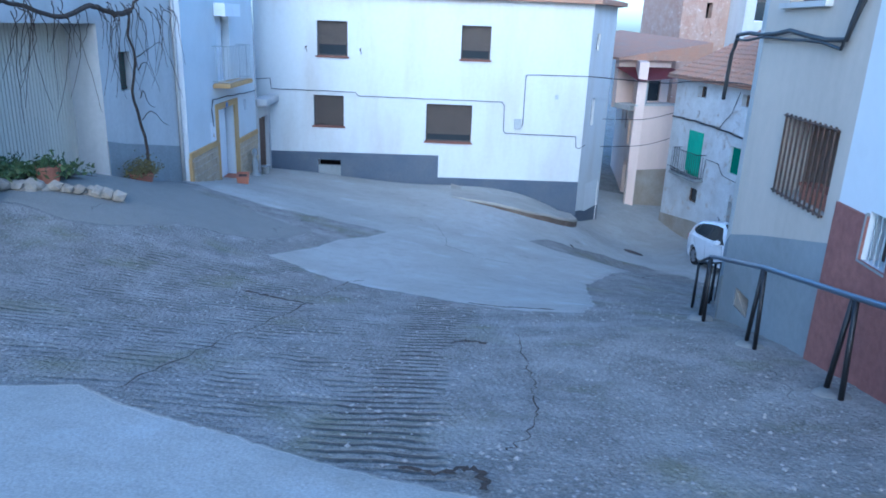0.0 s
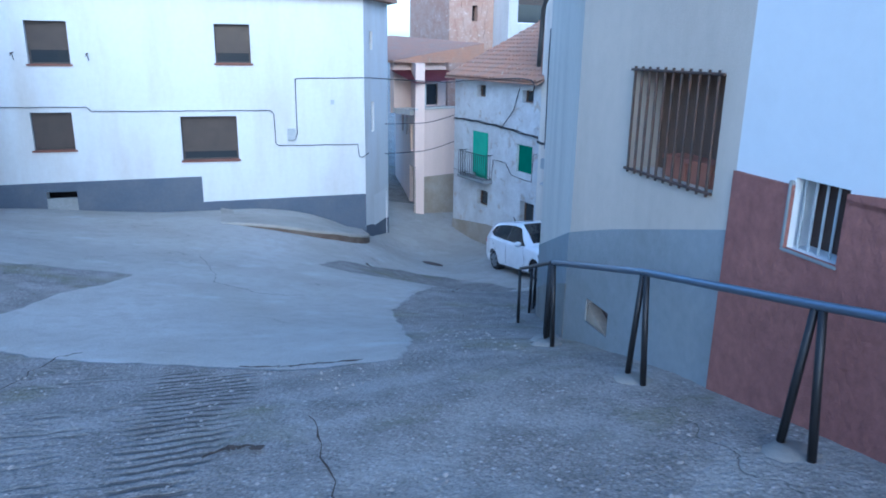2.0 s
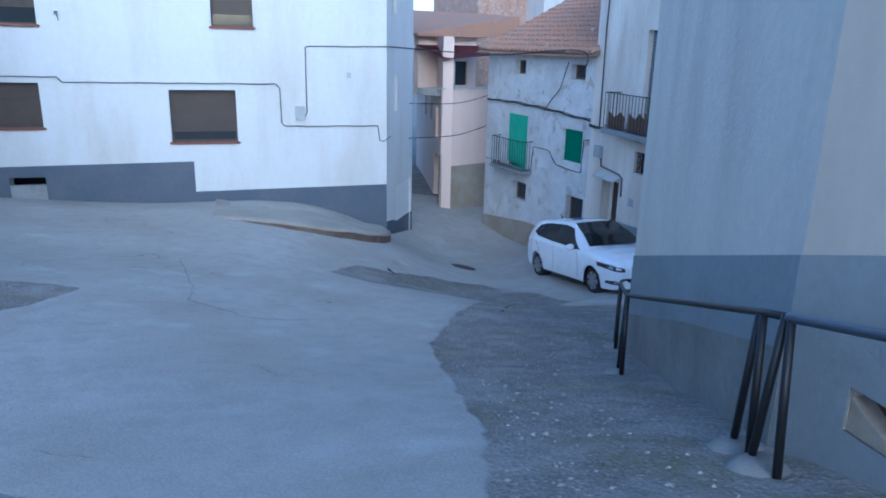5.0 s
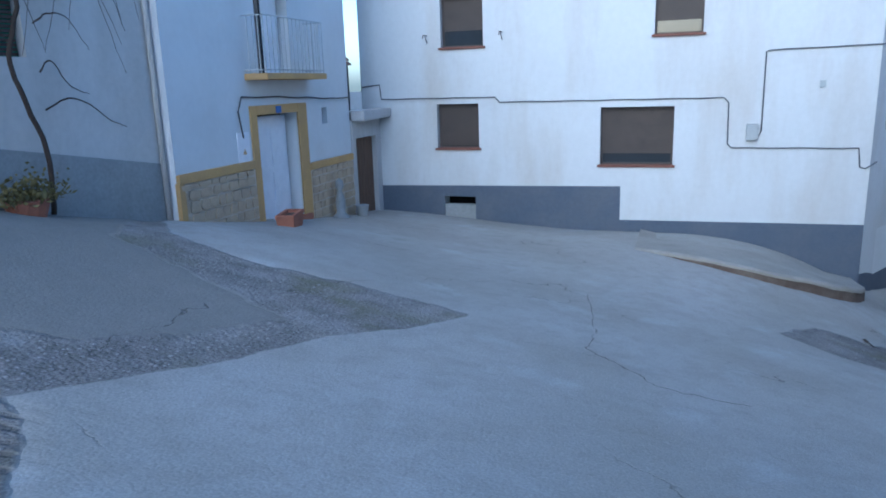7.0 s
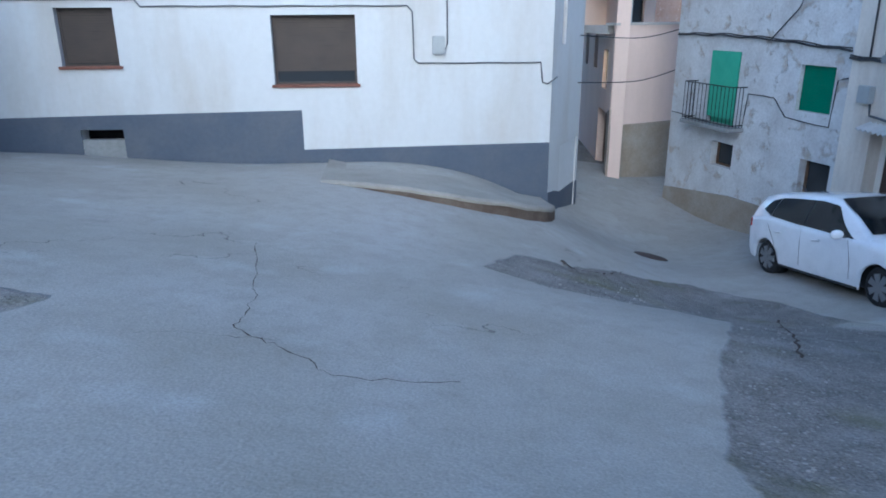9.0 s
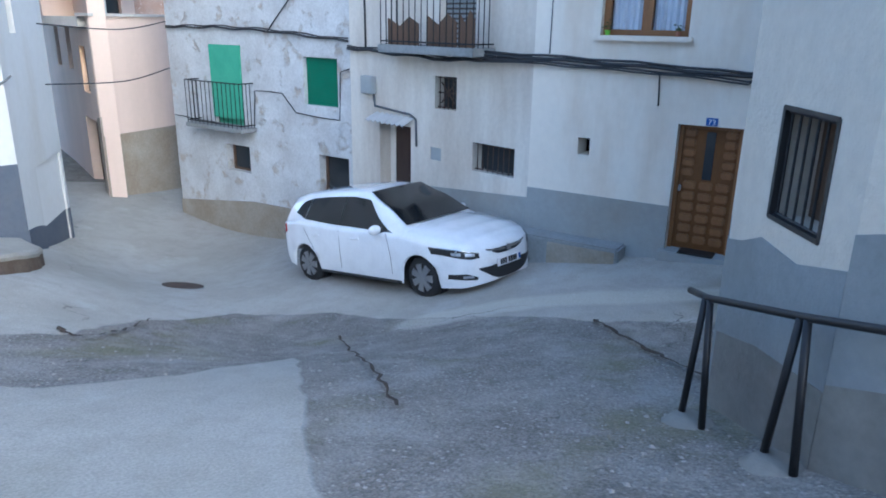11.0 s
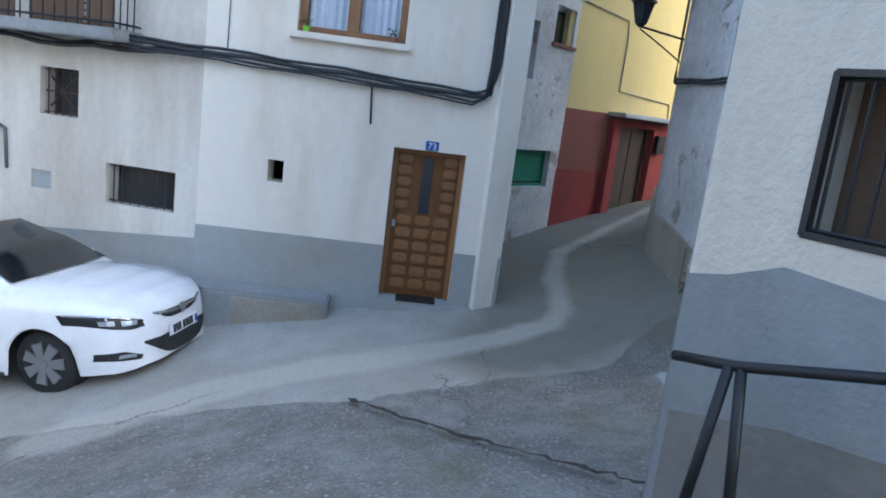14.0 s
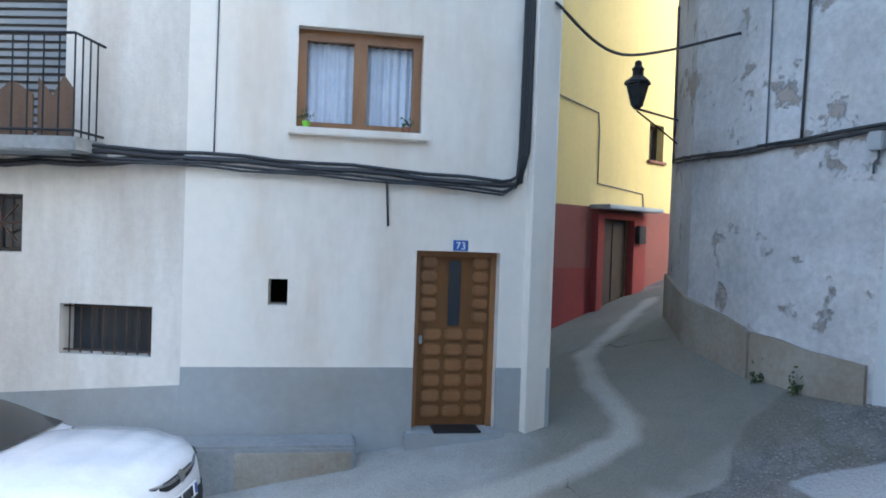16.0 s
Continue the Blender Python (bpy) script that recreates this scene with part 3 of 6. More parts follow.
def main_house():
    f = A
    h = house("white_house", f, "large white rendered village house with a blue-grey painted base", -5)
    holes = [(1.82, 2.95, 0.18, 1.42), (7.12, 8.2, 0.25, 1.45), (1.66, 2.8, -2.39, -1.24), (5.91, 7.64, -2.81, -1.40), (1.81, 2.68, -4.29, -3.68)]
    part("front_wall", wall_mesh(f, -0.5, f.length, LOW, 2.35, holes), WHITE, h)
    for k, (a, b, c, e) in enumerate(holes[:4]):
        blind_window(h, f, a, b, c, e, drop=(0.72, 0.8, 1.0, 0.86)[k])
    vent = part("cellar_vent", slab(f, 1.81, 2.68, -4.29, -3.9, -0.2, -0.02), GREYD, h)
    part("painted_base", prism(bmesh.new(), f, [(-0.5, -6.5), (f.length, -6.5), (f.length, -4.14), (6.43, -4.19), (6.43, -3.34), (2.68, -3.38), (2.68, -4.29), (1.81, -4.29), (1.81, -3.39), (-0.5, -3.42)], -0.02, 0.012), BLUEB, h)
    part("lintel_band", prism(bmesh.new(), f, [(1.81, -3.68), (2.68, -3.68), (2.68, -3.38), (1.81, -3.39)], -0.02, 0.010), BLUEB, h)
    # narrow side with small windows and a recessed doorway
    holes2 = [(0.55, 0.85, 0.75, 1.35), (0.65, 0.95, -2.05, -1.0), (0.85, 2.36, -6.9, -4.36)]
    part("side_wall", wall_mesh(A2, 0.0, A2.length, LOW, 2.35, holes2), WHITE, h)
    for a, b, c, e in holes2[:2]:
        blind_window(h, A2, a, b, c, e, drop=0.3, sill=False, deep=0.1)
    part("side_door", slab(A2, 0.85, 2.36, -5.52, -4.36, -0.09, -0.04), WHITE2, h)
    part("painted_door_foot", slab(A2, 0.85, 2.36, -7.0, -5.52, -0.09, -0.038), BLUEB, h)
    part("painted_corner", prism(bmesh.new(), A2, [(0.0, -7.2), (0.85, -7.2), (0.85, -5.45), (0.5, -5.36), (0.0, -5.3)], -0.02, 0.012), BLUEB, h)
    part("painted_corner", slab(A2, 2.36, A2.length, -7.2, -5.52, -0.02, 0.012), BLUEB, h)
    back = Face((6.4, 29.0), (5.4, 40.0))
    part("back_wall", wall_mesh(back, 0, back.length, LOW, 2.35, [], 0.3), WHITE, h)
    bm = bmesh.new()
    foot = [(-7.25, 26.7), (5.3, 26.55), (6.75, 28.9), (5.8, 40.2), (-7.25, 40.2)]
    lo = [bm.verts.new((x, y, 2.35)) for x, y in foot]
    hi = [bm.verts.new((x, y, 2.5)) for x, y in foot]
    top = bm.verts.new((0, 34, 4.2))
    bm.faces.new(lo)
    for i in range(5):
        k = (i + 1) % 5
        bm.faces.new((lo[i], lo[k], hi[k], hi[i]))
        bm.faces.new((hi[i], hi[k], top))
    part("roof", bm, TILEM, h)
    # black sheet in place of shaded rooms
    part("room_shade_sheet", slab(f, -0.4, f.length - 0.3, LOW, 2.3, -0.75, -0.70), UNLIT, h)
    # two washing-line brackets under the upper window
    for s in (1.45, 3.45):
        bm = tube(bmesh.new(), [f(s, 0.5, -0.02), f(s, 0.5, 0.3), f(s, 0.42, 0.34)], 0.013)
        tube(bm, [f(s, 0.3, 0.0), f(s, 0.5, 0.2)], 0.01)
        part("line_bracket", bm, RUST, h, "rusty washing-line bracket")
    part("vent_cap", slab(f, 10.7, 10.82, -1.05, -0.9, 0, 0.03), PLASTIC, h)
    line = [(-0.45, -0.75), (0.05, -0.69), (0.09, -1.08), (3.25, -1.09), (3.36, -1.22), (8.72, -1.23), (8.83, -1.34), (8.85, -2.3), (8.95, -2.39), (11.59, -2.40), (11.64, -2.81), (11.75, -2.86), (11.97, -2.7)]
    cable("wall_cable", f, line, CABLEG, 0.017, 0.02, "thin grey cable clipped along a white house wall", 0.006)
    cable("wall_cable", f, [(9.46, -2.2), (9.56, -2.0), (9.56, -0.23), (9.66, -0.20), (11.97, -0.17)], CABLEG, 0.017, 0.02, "thin grey cable clipped along a white house wall", 0.004)
    meter = part("meter_box", bevelled(slab(f, 9.24, 9.50, -2.2, -1.84, 0, 0.14), 0.012), PLASTIC, None)
    tagged(meter, "small grey plastic meter box on a white wall", "meter box")
    part("lid", bevelled(slab(f, 9.26, 9.48, -2.12, -1.9, 0.14, 0.155), 0.004), PLASTIC, meter)


def left_house():
    f = L
    h = house("white_stone_base_house", f, "narrow white house with a stone base and ochre trim", -3)
    holes = [(2.5, 4.1, -3.9, -1.2), (2.75, 4.0, -0.42, 1.7), (5.24, 5.5, -1.53, -1.16)]
    part("front_wall", wall_mesh(f, 0, f.length, LOW, 4.5, holes), WHITE2, h)
    body(h, f, 0, f.length, 4.5, WHITE2, 6)
    # doorway: ochre surround, white inner frame, white door standing back
    for a, b, c, e in ((2.28, 2.5, -3.6, -1.02), (4.1, 4.48, -3.8, -1.02), (2.5, 4.1, -1.2, -1.02)):
        part("door_surround", bevelled(slab(f, a, b, c, e, -0.02, 0.035), 0.006), OCHRE, h)
    door = part("door", bevelled(slab(f, 2.55, 4.05, -3.9, -1.25, -0.32, -0.27), 0.008), WHITEP, h, "white panelled house door")
    for s in (2.7, 3.4):
        for z0, z1 in ((-3.2, -2.4), (-2.3, -1.5)):
            part("panel", bevelled(slab(f, s, s + 0.5, z0, z1, -0.28, -0.255), 0.008), WHITEP, door)
    part("door_step", bevelled(slab(f, 2.4, 4.3, -4.2, -3.42, -0.3, 0.12), 0.01), TERRA, h)
    # stone base with raised stones
    for a, b, z0, z1 in ((0.0, 2.28, -2.2, -2.18), (4.48, 6.7, -2.5, -2.5)):
        base = part("stone_base", slab(f, a, b, -5.2, z0, -0.02, 0.03), MORTAR, h)
        part("trim", bevelled(slab(f, a, b, z0, z0 + 0.16, -0.02, 0.06), 0.01), OCHRE, h)
        rnd = random.Random(int(a * 10) + 5)
        z = -4.0
        while z < z0 - 0.08:
            s, hh = a + 0.02, rnd.uniform(0.16, 0.24)
            while s < b - 0.12:
                w = min(rnd.uniform(0.18, 0.36), b - 0.02 - s)
                top = min(z + hh - 0.03, z0 - 0.02)
                j = lambda: rnd.uniform(-0.025, 0.025)
                poly = [(s + 0.02 + j(), z + abs(j())), (s + w / 2, z + j() * .5), (s + w - 0.02, z + abs(j())), (s + w - 0.01, (z + top) / 2), (s + w - 0.03 + j(), top + j() * .5), (s + w / 2, top), (s + 0.03, top + j() * .5), (s + 0.01, (z + top) / 2)]
                part("stone", prism(bmesh.new(), f, poly, 0.02, 0.045 + rnd.uniform(0, 0.02)), STONE, base)
                s += w
            z += hh
    part("corner_trim", slab(f, -0.02, 0.12, -4.2, -2.18, -0.02, 0.06), OCHRE, h)
    b = balcony(h, f, 2.29, 4.6, -0.42, 0.62, 0.45, PLASTIC, OCHRE, 15)
    part("balcony_door", slab(f, 2.75, 4.0, -0.42, 1.7, -0.3, -0.25), GLASS, h)
    part("curtain", slab(f, 3.35, 3.95, -0.42, 1.6, -0.24, -0.22), WHITEP, h)
    part("awning", prism(bmesh.new(), f, [(2.6, 1.45), (4.1, 1.45), (4.1, 1.8), (2.6, 1.8)], 0.02, 0.35), WHITEP, h, "small white rolled awning")
    part("window", slab(f, 5.24, 5.5, -1.53, -1.16, -0.2, -0.15), PLASTIC, h)
    mb = part("meter_box", bevelled(slab(f, 1.8, 2.2, -2.1, -1.49, -0.02, 0.02), 0.005), WHITEP, None)
    tagged(mb, "white electric meter cover set in a wall", "meter box")
    part("warning_sign", prism(bmesh.new(), f, [(1.94, -1.9), (2.06, -1.9), (2.0, -1.79)], 0.02, 0.024), OCHRE, mb)
    part("house_number", slab(f, 3.2, 3.4, -1.19, -1.05, 0.03, 0.045), BLUEP, h)
    cable("wall_cable", f, [(1.95, -1.6), (1.85, -1.1), (2.0, -0.85), (3.0, -0.86), (4.5, -0.92), (6.0, -0.98), (6.7, -0.95)], CABLE, 0.016, 0.05, "dark cable along a white wall")
    # the narrow gap beside it: old door, ledge and tiled roof edge
    gap = Face((-6.75, 25.2), (-6.75, 27.0))
    s = house("lean_to", gap, "old lean-to with a brown wooden door between two houses", -3.5)
    part("front_wall", wall_mesh(gap, 0.0, 1.8, LOW, -1.35, [(0.2, 1.5, -4.6, -2.0)], 0.3), GREYR, s)
    part("ledge", bevelled(slab(gap, 0, 1.8, -1.55, -1.3, -0.1, 0.35), 0.02), GREYR, s)
    door = part("plank_door", slab(gap, 0.2, 1.5, -4.6, -2.0, -0.2, -0.15), WOODO, s)
    for k in range(7):
        part("plank", bevelled(slab(gap, 0.21 + k * 0.185, 0.385 + k * 0.185, -4.6, -2.02, -0.16, -0.13), 0.005), WOODO, door)
    back = Face((-7.6, 25.2), (-7.6, 27.0))
    # wall coloured near-black to paint the shade in the gap
    part("back_wall", wall_mesh(back, 0, 1.8, -2, -0.1, []), UNLIT, s)
    tile_roof(s, back, 0.0, 1.8, -0.1, 8.0, 5.2, 0.1)


def garage_house():
    f = G
    h = house("grey_house", f, "grey rendered house with a garage door and a vine", -2)
    holes = [(3.4, 6.9, -3.5, 1.22), (2.16, 2.65, -0.21, 0.63)]
    part("front_wall", wall_mesh(f, 0, f.length, LOW, 4.0, holes, 0.9), GREYR, h)
    part("rough_base", prism(bmesh.new(), f, [(0, -4.5), (3.4, -4.5), (3.4, -1.2), (2.74, -1.35), (0, -1.85)], -0.02, 0.012), GREYD, h)
    body(h, f, 0, f.length, 4.0, GREYR, 6)
    door = part("garage_door", slab(f, 3.4, 6.9, -3.4, 1.22, -0.72, -0.68), GARAGE, h, "cream ribbed metal garage door")
    for k in range(34):
        part("rib", bevelled(slab(f, 3.45 + k * 0.1, 3.52 + k * 0.1, -3.2, 1.2, -0.68, -0.66), 0.006), GARAGE, door)
    win = part("window", slab(f, 2.16, 2.65, -0.21, 0.63, -0.2, -0.15), GREEN, h)
    for k in range(14):
        part("slat", slab(f, 2.18, 2.63, -0.19 + k * 0.058, -0.15 + k * 0.058, -0.15, -0.125), BLIND, win)
    pipe = part("drain_pipe", tube(bmesh.new(), [f(0.06, 4, 0.05), f(0.06, -3.0, 0.05)], 0.045, 8), GREYR, h, smooth=True)


def vine():
    f = G
    rnd = random.Random(11)
    v = thing("grape_vine", *f(2.05, -1.6, 0.1), "bare grape vine climbing a grey house wall", "vine")
    trunk = smooth_line([f(2.35, -2.25, 0.3), f(2.3, -1.4, 0.28), f(2.5, -0.7, 0.25), f(2.55, -0.2, 0.2), f(2.35, 0.5, 0.22), f(2.6, 1.0, 0.25), f(2.5, 1.55, 0.3)], 5, 0.012, 3)
    part("trunk", tube(bmesh.new(), trunk, [0.036 - 0.012 * i / len(trunk) for i in range(len(trunk))], 7), VINE, v, smooth=True)
    arm = smooth_line([f(2.5, 1.5, 0.3), f(3.4, 1.42, 0.45), f(4.4, 1.55, 0.5), f(5.4, 1.35, 0.55), f(6.6, 1.55, 0.5), f(7.5, 1.5, 0.5)], 6, 0.02, 4)
    part("main_arm", tube(bmesh.new(), arm, [0.06 - 0.03 * i / len(arm) for i in range(len(arm))], 7), VINE, v, smooth=True)
    arm2 = smooth_line([f(2.5, 1.5, 0.3), f(2.0, 2.0, 0.4), f(1.4, 2.1, 0.5)], 6, 0.02, 5)
    part("main_arm", tube(bmesh.new(), arm2, 0.03, 6), VINE, v, smooth=True)
    for k in range(46):
        s = 1.2 + 5.8 * rnd.random()
        z = 1.5 + rnd.uniform(-.1, .2)
        ln, lean = rnd.uniform(0.7, 1.9), rnd.uniform(-0.9, 0.5)
        d = rnd.uniform(0.35, 0.7)
        pts = smooth_line([f(s, z, d), f(s + lean * 0.3, z - ln * 0.15, d + 0.1), f(s + lean * 0.7, z - ln * 0.5, d + rnd.uniform(-.1, .2)), f(s + lean, z - ln, d + rnd.uniform(-.2, .2))], 5, 0.012, k)
        part("twig", tube(bmesh.new(), pts, [0.011 - 0.008 * i / len(pts) for i in range(len(pts))], 4), VINE, v)
    for k, (s, z) in enumerate(((2.3, -0.4), (1.7, -0.9), (2.2, 0.2), (1.5, 0.5))):
        pts = smooth_line([f(2.1, z, 0.13), f((2.1 + s) / 2 - 0.3, z + 0.15, 0.1), f(s - 0.7, z + rnd.uniform(-.3, .5), 0.06), f(s - 1.0, z - 0.3, 0.04)], 5, 0.01, 60 + k)
        part("twig", tube(bmesh.new(), pts, [0.014 - 0.01 * i / len(pts) for i in range(len(pts))], 4), VINE, v)


def right_houses():
    f = R1
    h = house("red_base_house", f, "white house with a rough dark red rendered base", -1)
    hole = [(2.84, 3.28, -0.44, 0.02)]
    part("front_wall", wall_mesh(f, -5, 3.87, LOW, 5.5, hole), WHITE2, h)
    bm = wall_mesh(Face(f(-5, 0, 0.025)[:2], f(3.87, 0, 0.025)[:2], -1), 0, 8.87, -4, -0.06, [(7.84, 8.28, -0.44, -0.03)], 0.03)
    part("red_base", bm, REDR, h)
    part("red_base_step", prism(bmesh.new(), f, [(-5, -0.06), (2.84, -0.06), (2.84, 0.0), (1.77, 0.1), (-5, 0.7)], -0.02, 0.025), REDR, h)
    win = part("window", slab(f, 2.84, 3.28, -0.44, 0.02, -0.22, -0.18), WOODD, h)
    for k in range(5):
        part("bar", tube(bmesh.new(), [f(2.88 + k * 0.09, -0.44, -0.05), f(2.88 + k * 0.09, 0.02, -0.05)], 0.009), PLASTIC, win)
    for a, b, c, e in ((2.83, 3.31, -0.465, -0.442), (3.282, 3.31, -0.442, 0.0)):
        part("plaster_edge", bevelled(slab(f, a, b, c, e, -0.18, 0.032), 0.006), CEMENT, win)
    body(h, f, -5, 3.87, 5.5, WHITE2, 6)

    t = house("tan_house", f, "tan and cream rendered house with a grey cement base", -2)
    bar = (4.11, 5.38, -0.25, 0.63)
    up = (4.9, 5.9, 1.88, 2.9)
    cat = (5.51, 5.99, -2.0, -1.74)
    part("front_wall", wall_mesh(f, 3.87, f.length, LOW, 5.5, [bar, up, cat]), TAN, t)
    n = f.length
    for poly in ([(3.87, -5), (cat[0], -5), (cat[0], -0.87), (3.87, -0.47)], [(cat[1], -5), (n, -5), (n, -1.15), (cat[1], -1.0)],
                 [(cat[0], -5), (cat[1], -5), (cat[1], cat[2]), (cat[0], cat[2])], [(cat[0], cat[3]), (cat[1], cat[3]), (cat[1], -1.0), (cat[0], -0.87)]):
        part("cement_base", prism(bmesh.new(), f, poly, -0.02, 0.012), CEMENT, t)
    # black sheet that gives the openings their interior shade
    part("room_shade_sheet", slab(f, 3.9, f.length - 0.3, LOW, 5.4, -0.75, -0.70), UNLIT, t)
    # dark panel set shallow in the hole, its colour standing in for shade
    part("hole_shade_panel", slab(f, *cat, -0.2, -0.13), WOODD, t)
    part("broken_brick", prism(bmesh.new(), f, [(cat[1], cat[2]), (cat[1], cat[2] + 0.2), (cat[1] - 0.14, cat[2] + 0.12), (cat[0] + 0.05, cat[2])], -0.13, -0.01), BASEB, t)
    w = part("window", slab(f, bar[0], bar[1], bar[2], bar[3], -0.35, -0.3), WOODO, t)
    g = grille(t, f, bar[0] - 0.02, bar[1] + 0.02, bar[2] - 0.03, bar[3] + 0.03, 11, 2, 0.03, 0.012, RUST)
    for s in (4.25, 4.6):
        pot = part("window_box", bevelled(slab(f, s, s + 0.33, bar[2], bar[2] + 0.17, -0.28, -0.08), 0.015), TERRA, None)
        tagged(pot, "terracotta flower box on a barred window sill", "flower box", "window boxes")
        part("rim", bevelled(slab(f, s - 0.015, s + 0.345, bar[2] + 0.15, bar[2] + 0.19, -0.295, -0.065), 0.008), TERRA, pot)
    blind_window(t, f, *up, drop=0.6, sill=False)
    part("window_sill", slab(f, up[0] - 0.1, up[1] + 0.1, up[2] - 0.06, up[2], -0.1, 0.08), GREYR, t)
    cable("power_cable", f, [(3.95, 2.6), (4.05, 1.9), (4.25, 1.48), (5.6, 1.55), (7.3, 1.5), (7.45, 1.2), (7.5, 0.6)], CABLE, 0.028, 0.06, "thick black power cable sagging along a tan house wall", 0.02)
    cable("power_cable", f, [(3.98, 2.6), (4.1, 1.85), (4.3, 1.42), (5.6, 1.49), (7.3, 1.44)], CABLE, 0.018, 0.07, "black cable sagging along a tan house wall", 0.02, 4)
    # the long side down the slope and the rounded corner
    f = R2
    n = f.length
    part("side_wall", wall_mesh(f, 0, n, LOW, 5.5, []), CREAM, t)
    part("cement_base", prism(bmesh.new(), f, [(0, -7), (n, -7), (n, -2.75), (0, -1.15)], -0.02, 0.012), CEMENT, t)
    part("damp_base", prism(bmesh.new(), f, [(0, -7), (n, -7), (n, -3.6), (2.3, -2.5), (0, -1.75)], -0.02, 0.017), CEMENT2, t)
    f = R2B
    n = f.length
    yw = (0.32, 0.92, -2.90, -2.21)
    part("side_wall", wall_mesh(f, 0, n, LOW, 5.5, [yw]), CREAM, t)
    part("cement_base", prism(bmesh.new(), f, [(0, -7), (n, -7), (n, -3.20), (1.2, -3.15), (0.95, -3.05), (0.5, -3.08), (0, -2.95)], -0.02, 0.012), CEMENT, t)
    part("damp_base", prism(bmesh.new(), f, [(0, -7), (n - 0.05, -7), (n - 0.05, -3.9), (0.8, -3.75), (0, -3.65)], -0.02, 0.017), CEMENT2, t)
    part("window", slab(f, yw[0], yw[1], yw[2], yw[3], -0.3, -0.26), WOODO, t)
    grille(t, f, yw[0], yw[1], yw[2], yw[3], 6, 2, -0.03, 0.009)
    fr = thing_part("window_frame", t)
    for a, b, c, e in ((yw[0] - .01, yw[0] + .02, yw[2], yw[3]), (yw[1] - .02, yw[1] + .01, yw[2], yw[3]), (yw[0], yw[1], yw[2] - .01, yw[2] + .02), (yw[0], yw[1], yw[3] - .02, yw[3] + .01)):
        part("frame_bar", slab(f, a, b, c, e, -0.05, 0.006), BLACKP, fr)
    f = R2C
    part("corner_wall", wall_mesh(f, 0, f.length, LOW, 5.5, [], 0.3), CREAM, t)
    part("cement_base", prism(bmesh.new(), f, [(0, -7), (f.length, -7), (f.length, -2.98), (0.38, -2.93), (0.3, -3.03), (0.22, -2.97), (0.12, -3.12), (0, -3.18)], -0.02, 0.012), CEMENT, t)
    f = R3
    part("alley_wall", wall_mesh(f, 0, f.length, LOW, 5.5, []), CREAM, t)
    part("cement_base", prism(bmesh.new(), f, [(0, -7), (f.length, -7), (f.length, -3.5), (0.35, -3.2), (0.2, -3.05), (0, -2.98)], -0.02, 0.012), CEMENT, t)
    bm = bmesh.new()
    foot = [(4.0, 6.8), (4.02, 9.5), (6.02, 14.43), (6.95, 15.45), (7.42, 15.38), (9.2, 13.3), (9.2, 6.8)]
    lo = [bm.verts.new((x, y, 5.5)) for x, y in foot]
    hi = [bm.verts.new((x, y, 5.7)) for x, y in foot]
    bm.faces.new(lo)
    bm.faces.new(hi)
    for i in range(7):
        k = (i + 1) % 7
        bm.faces.new((lo[i], lo[k], hi[k], hi[i]))
    part("roof", bm, TILEM, t)


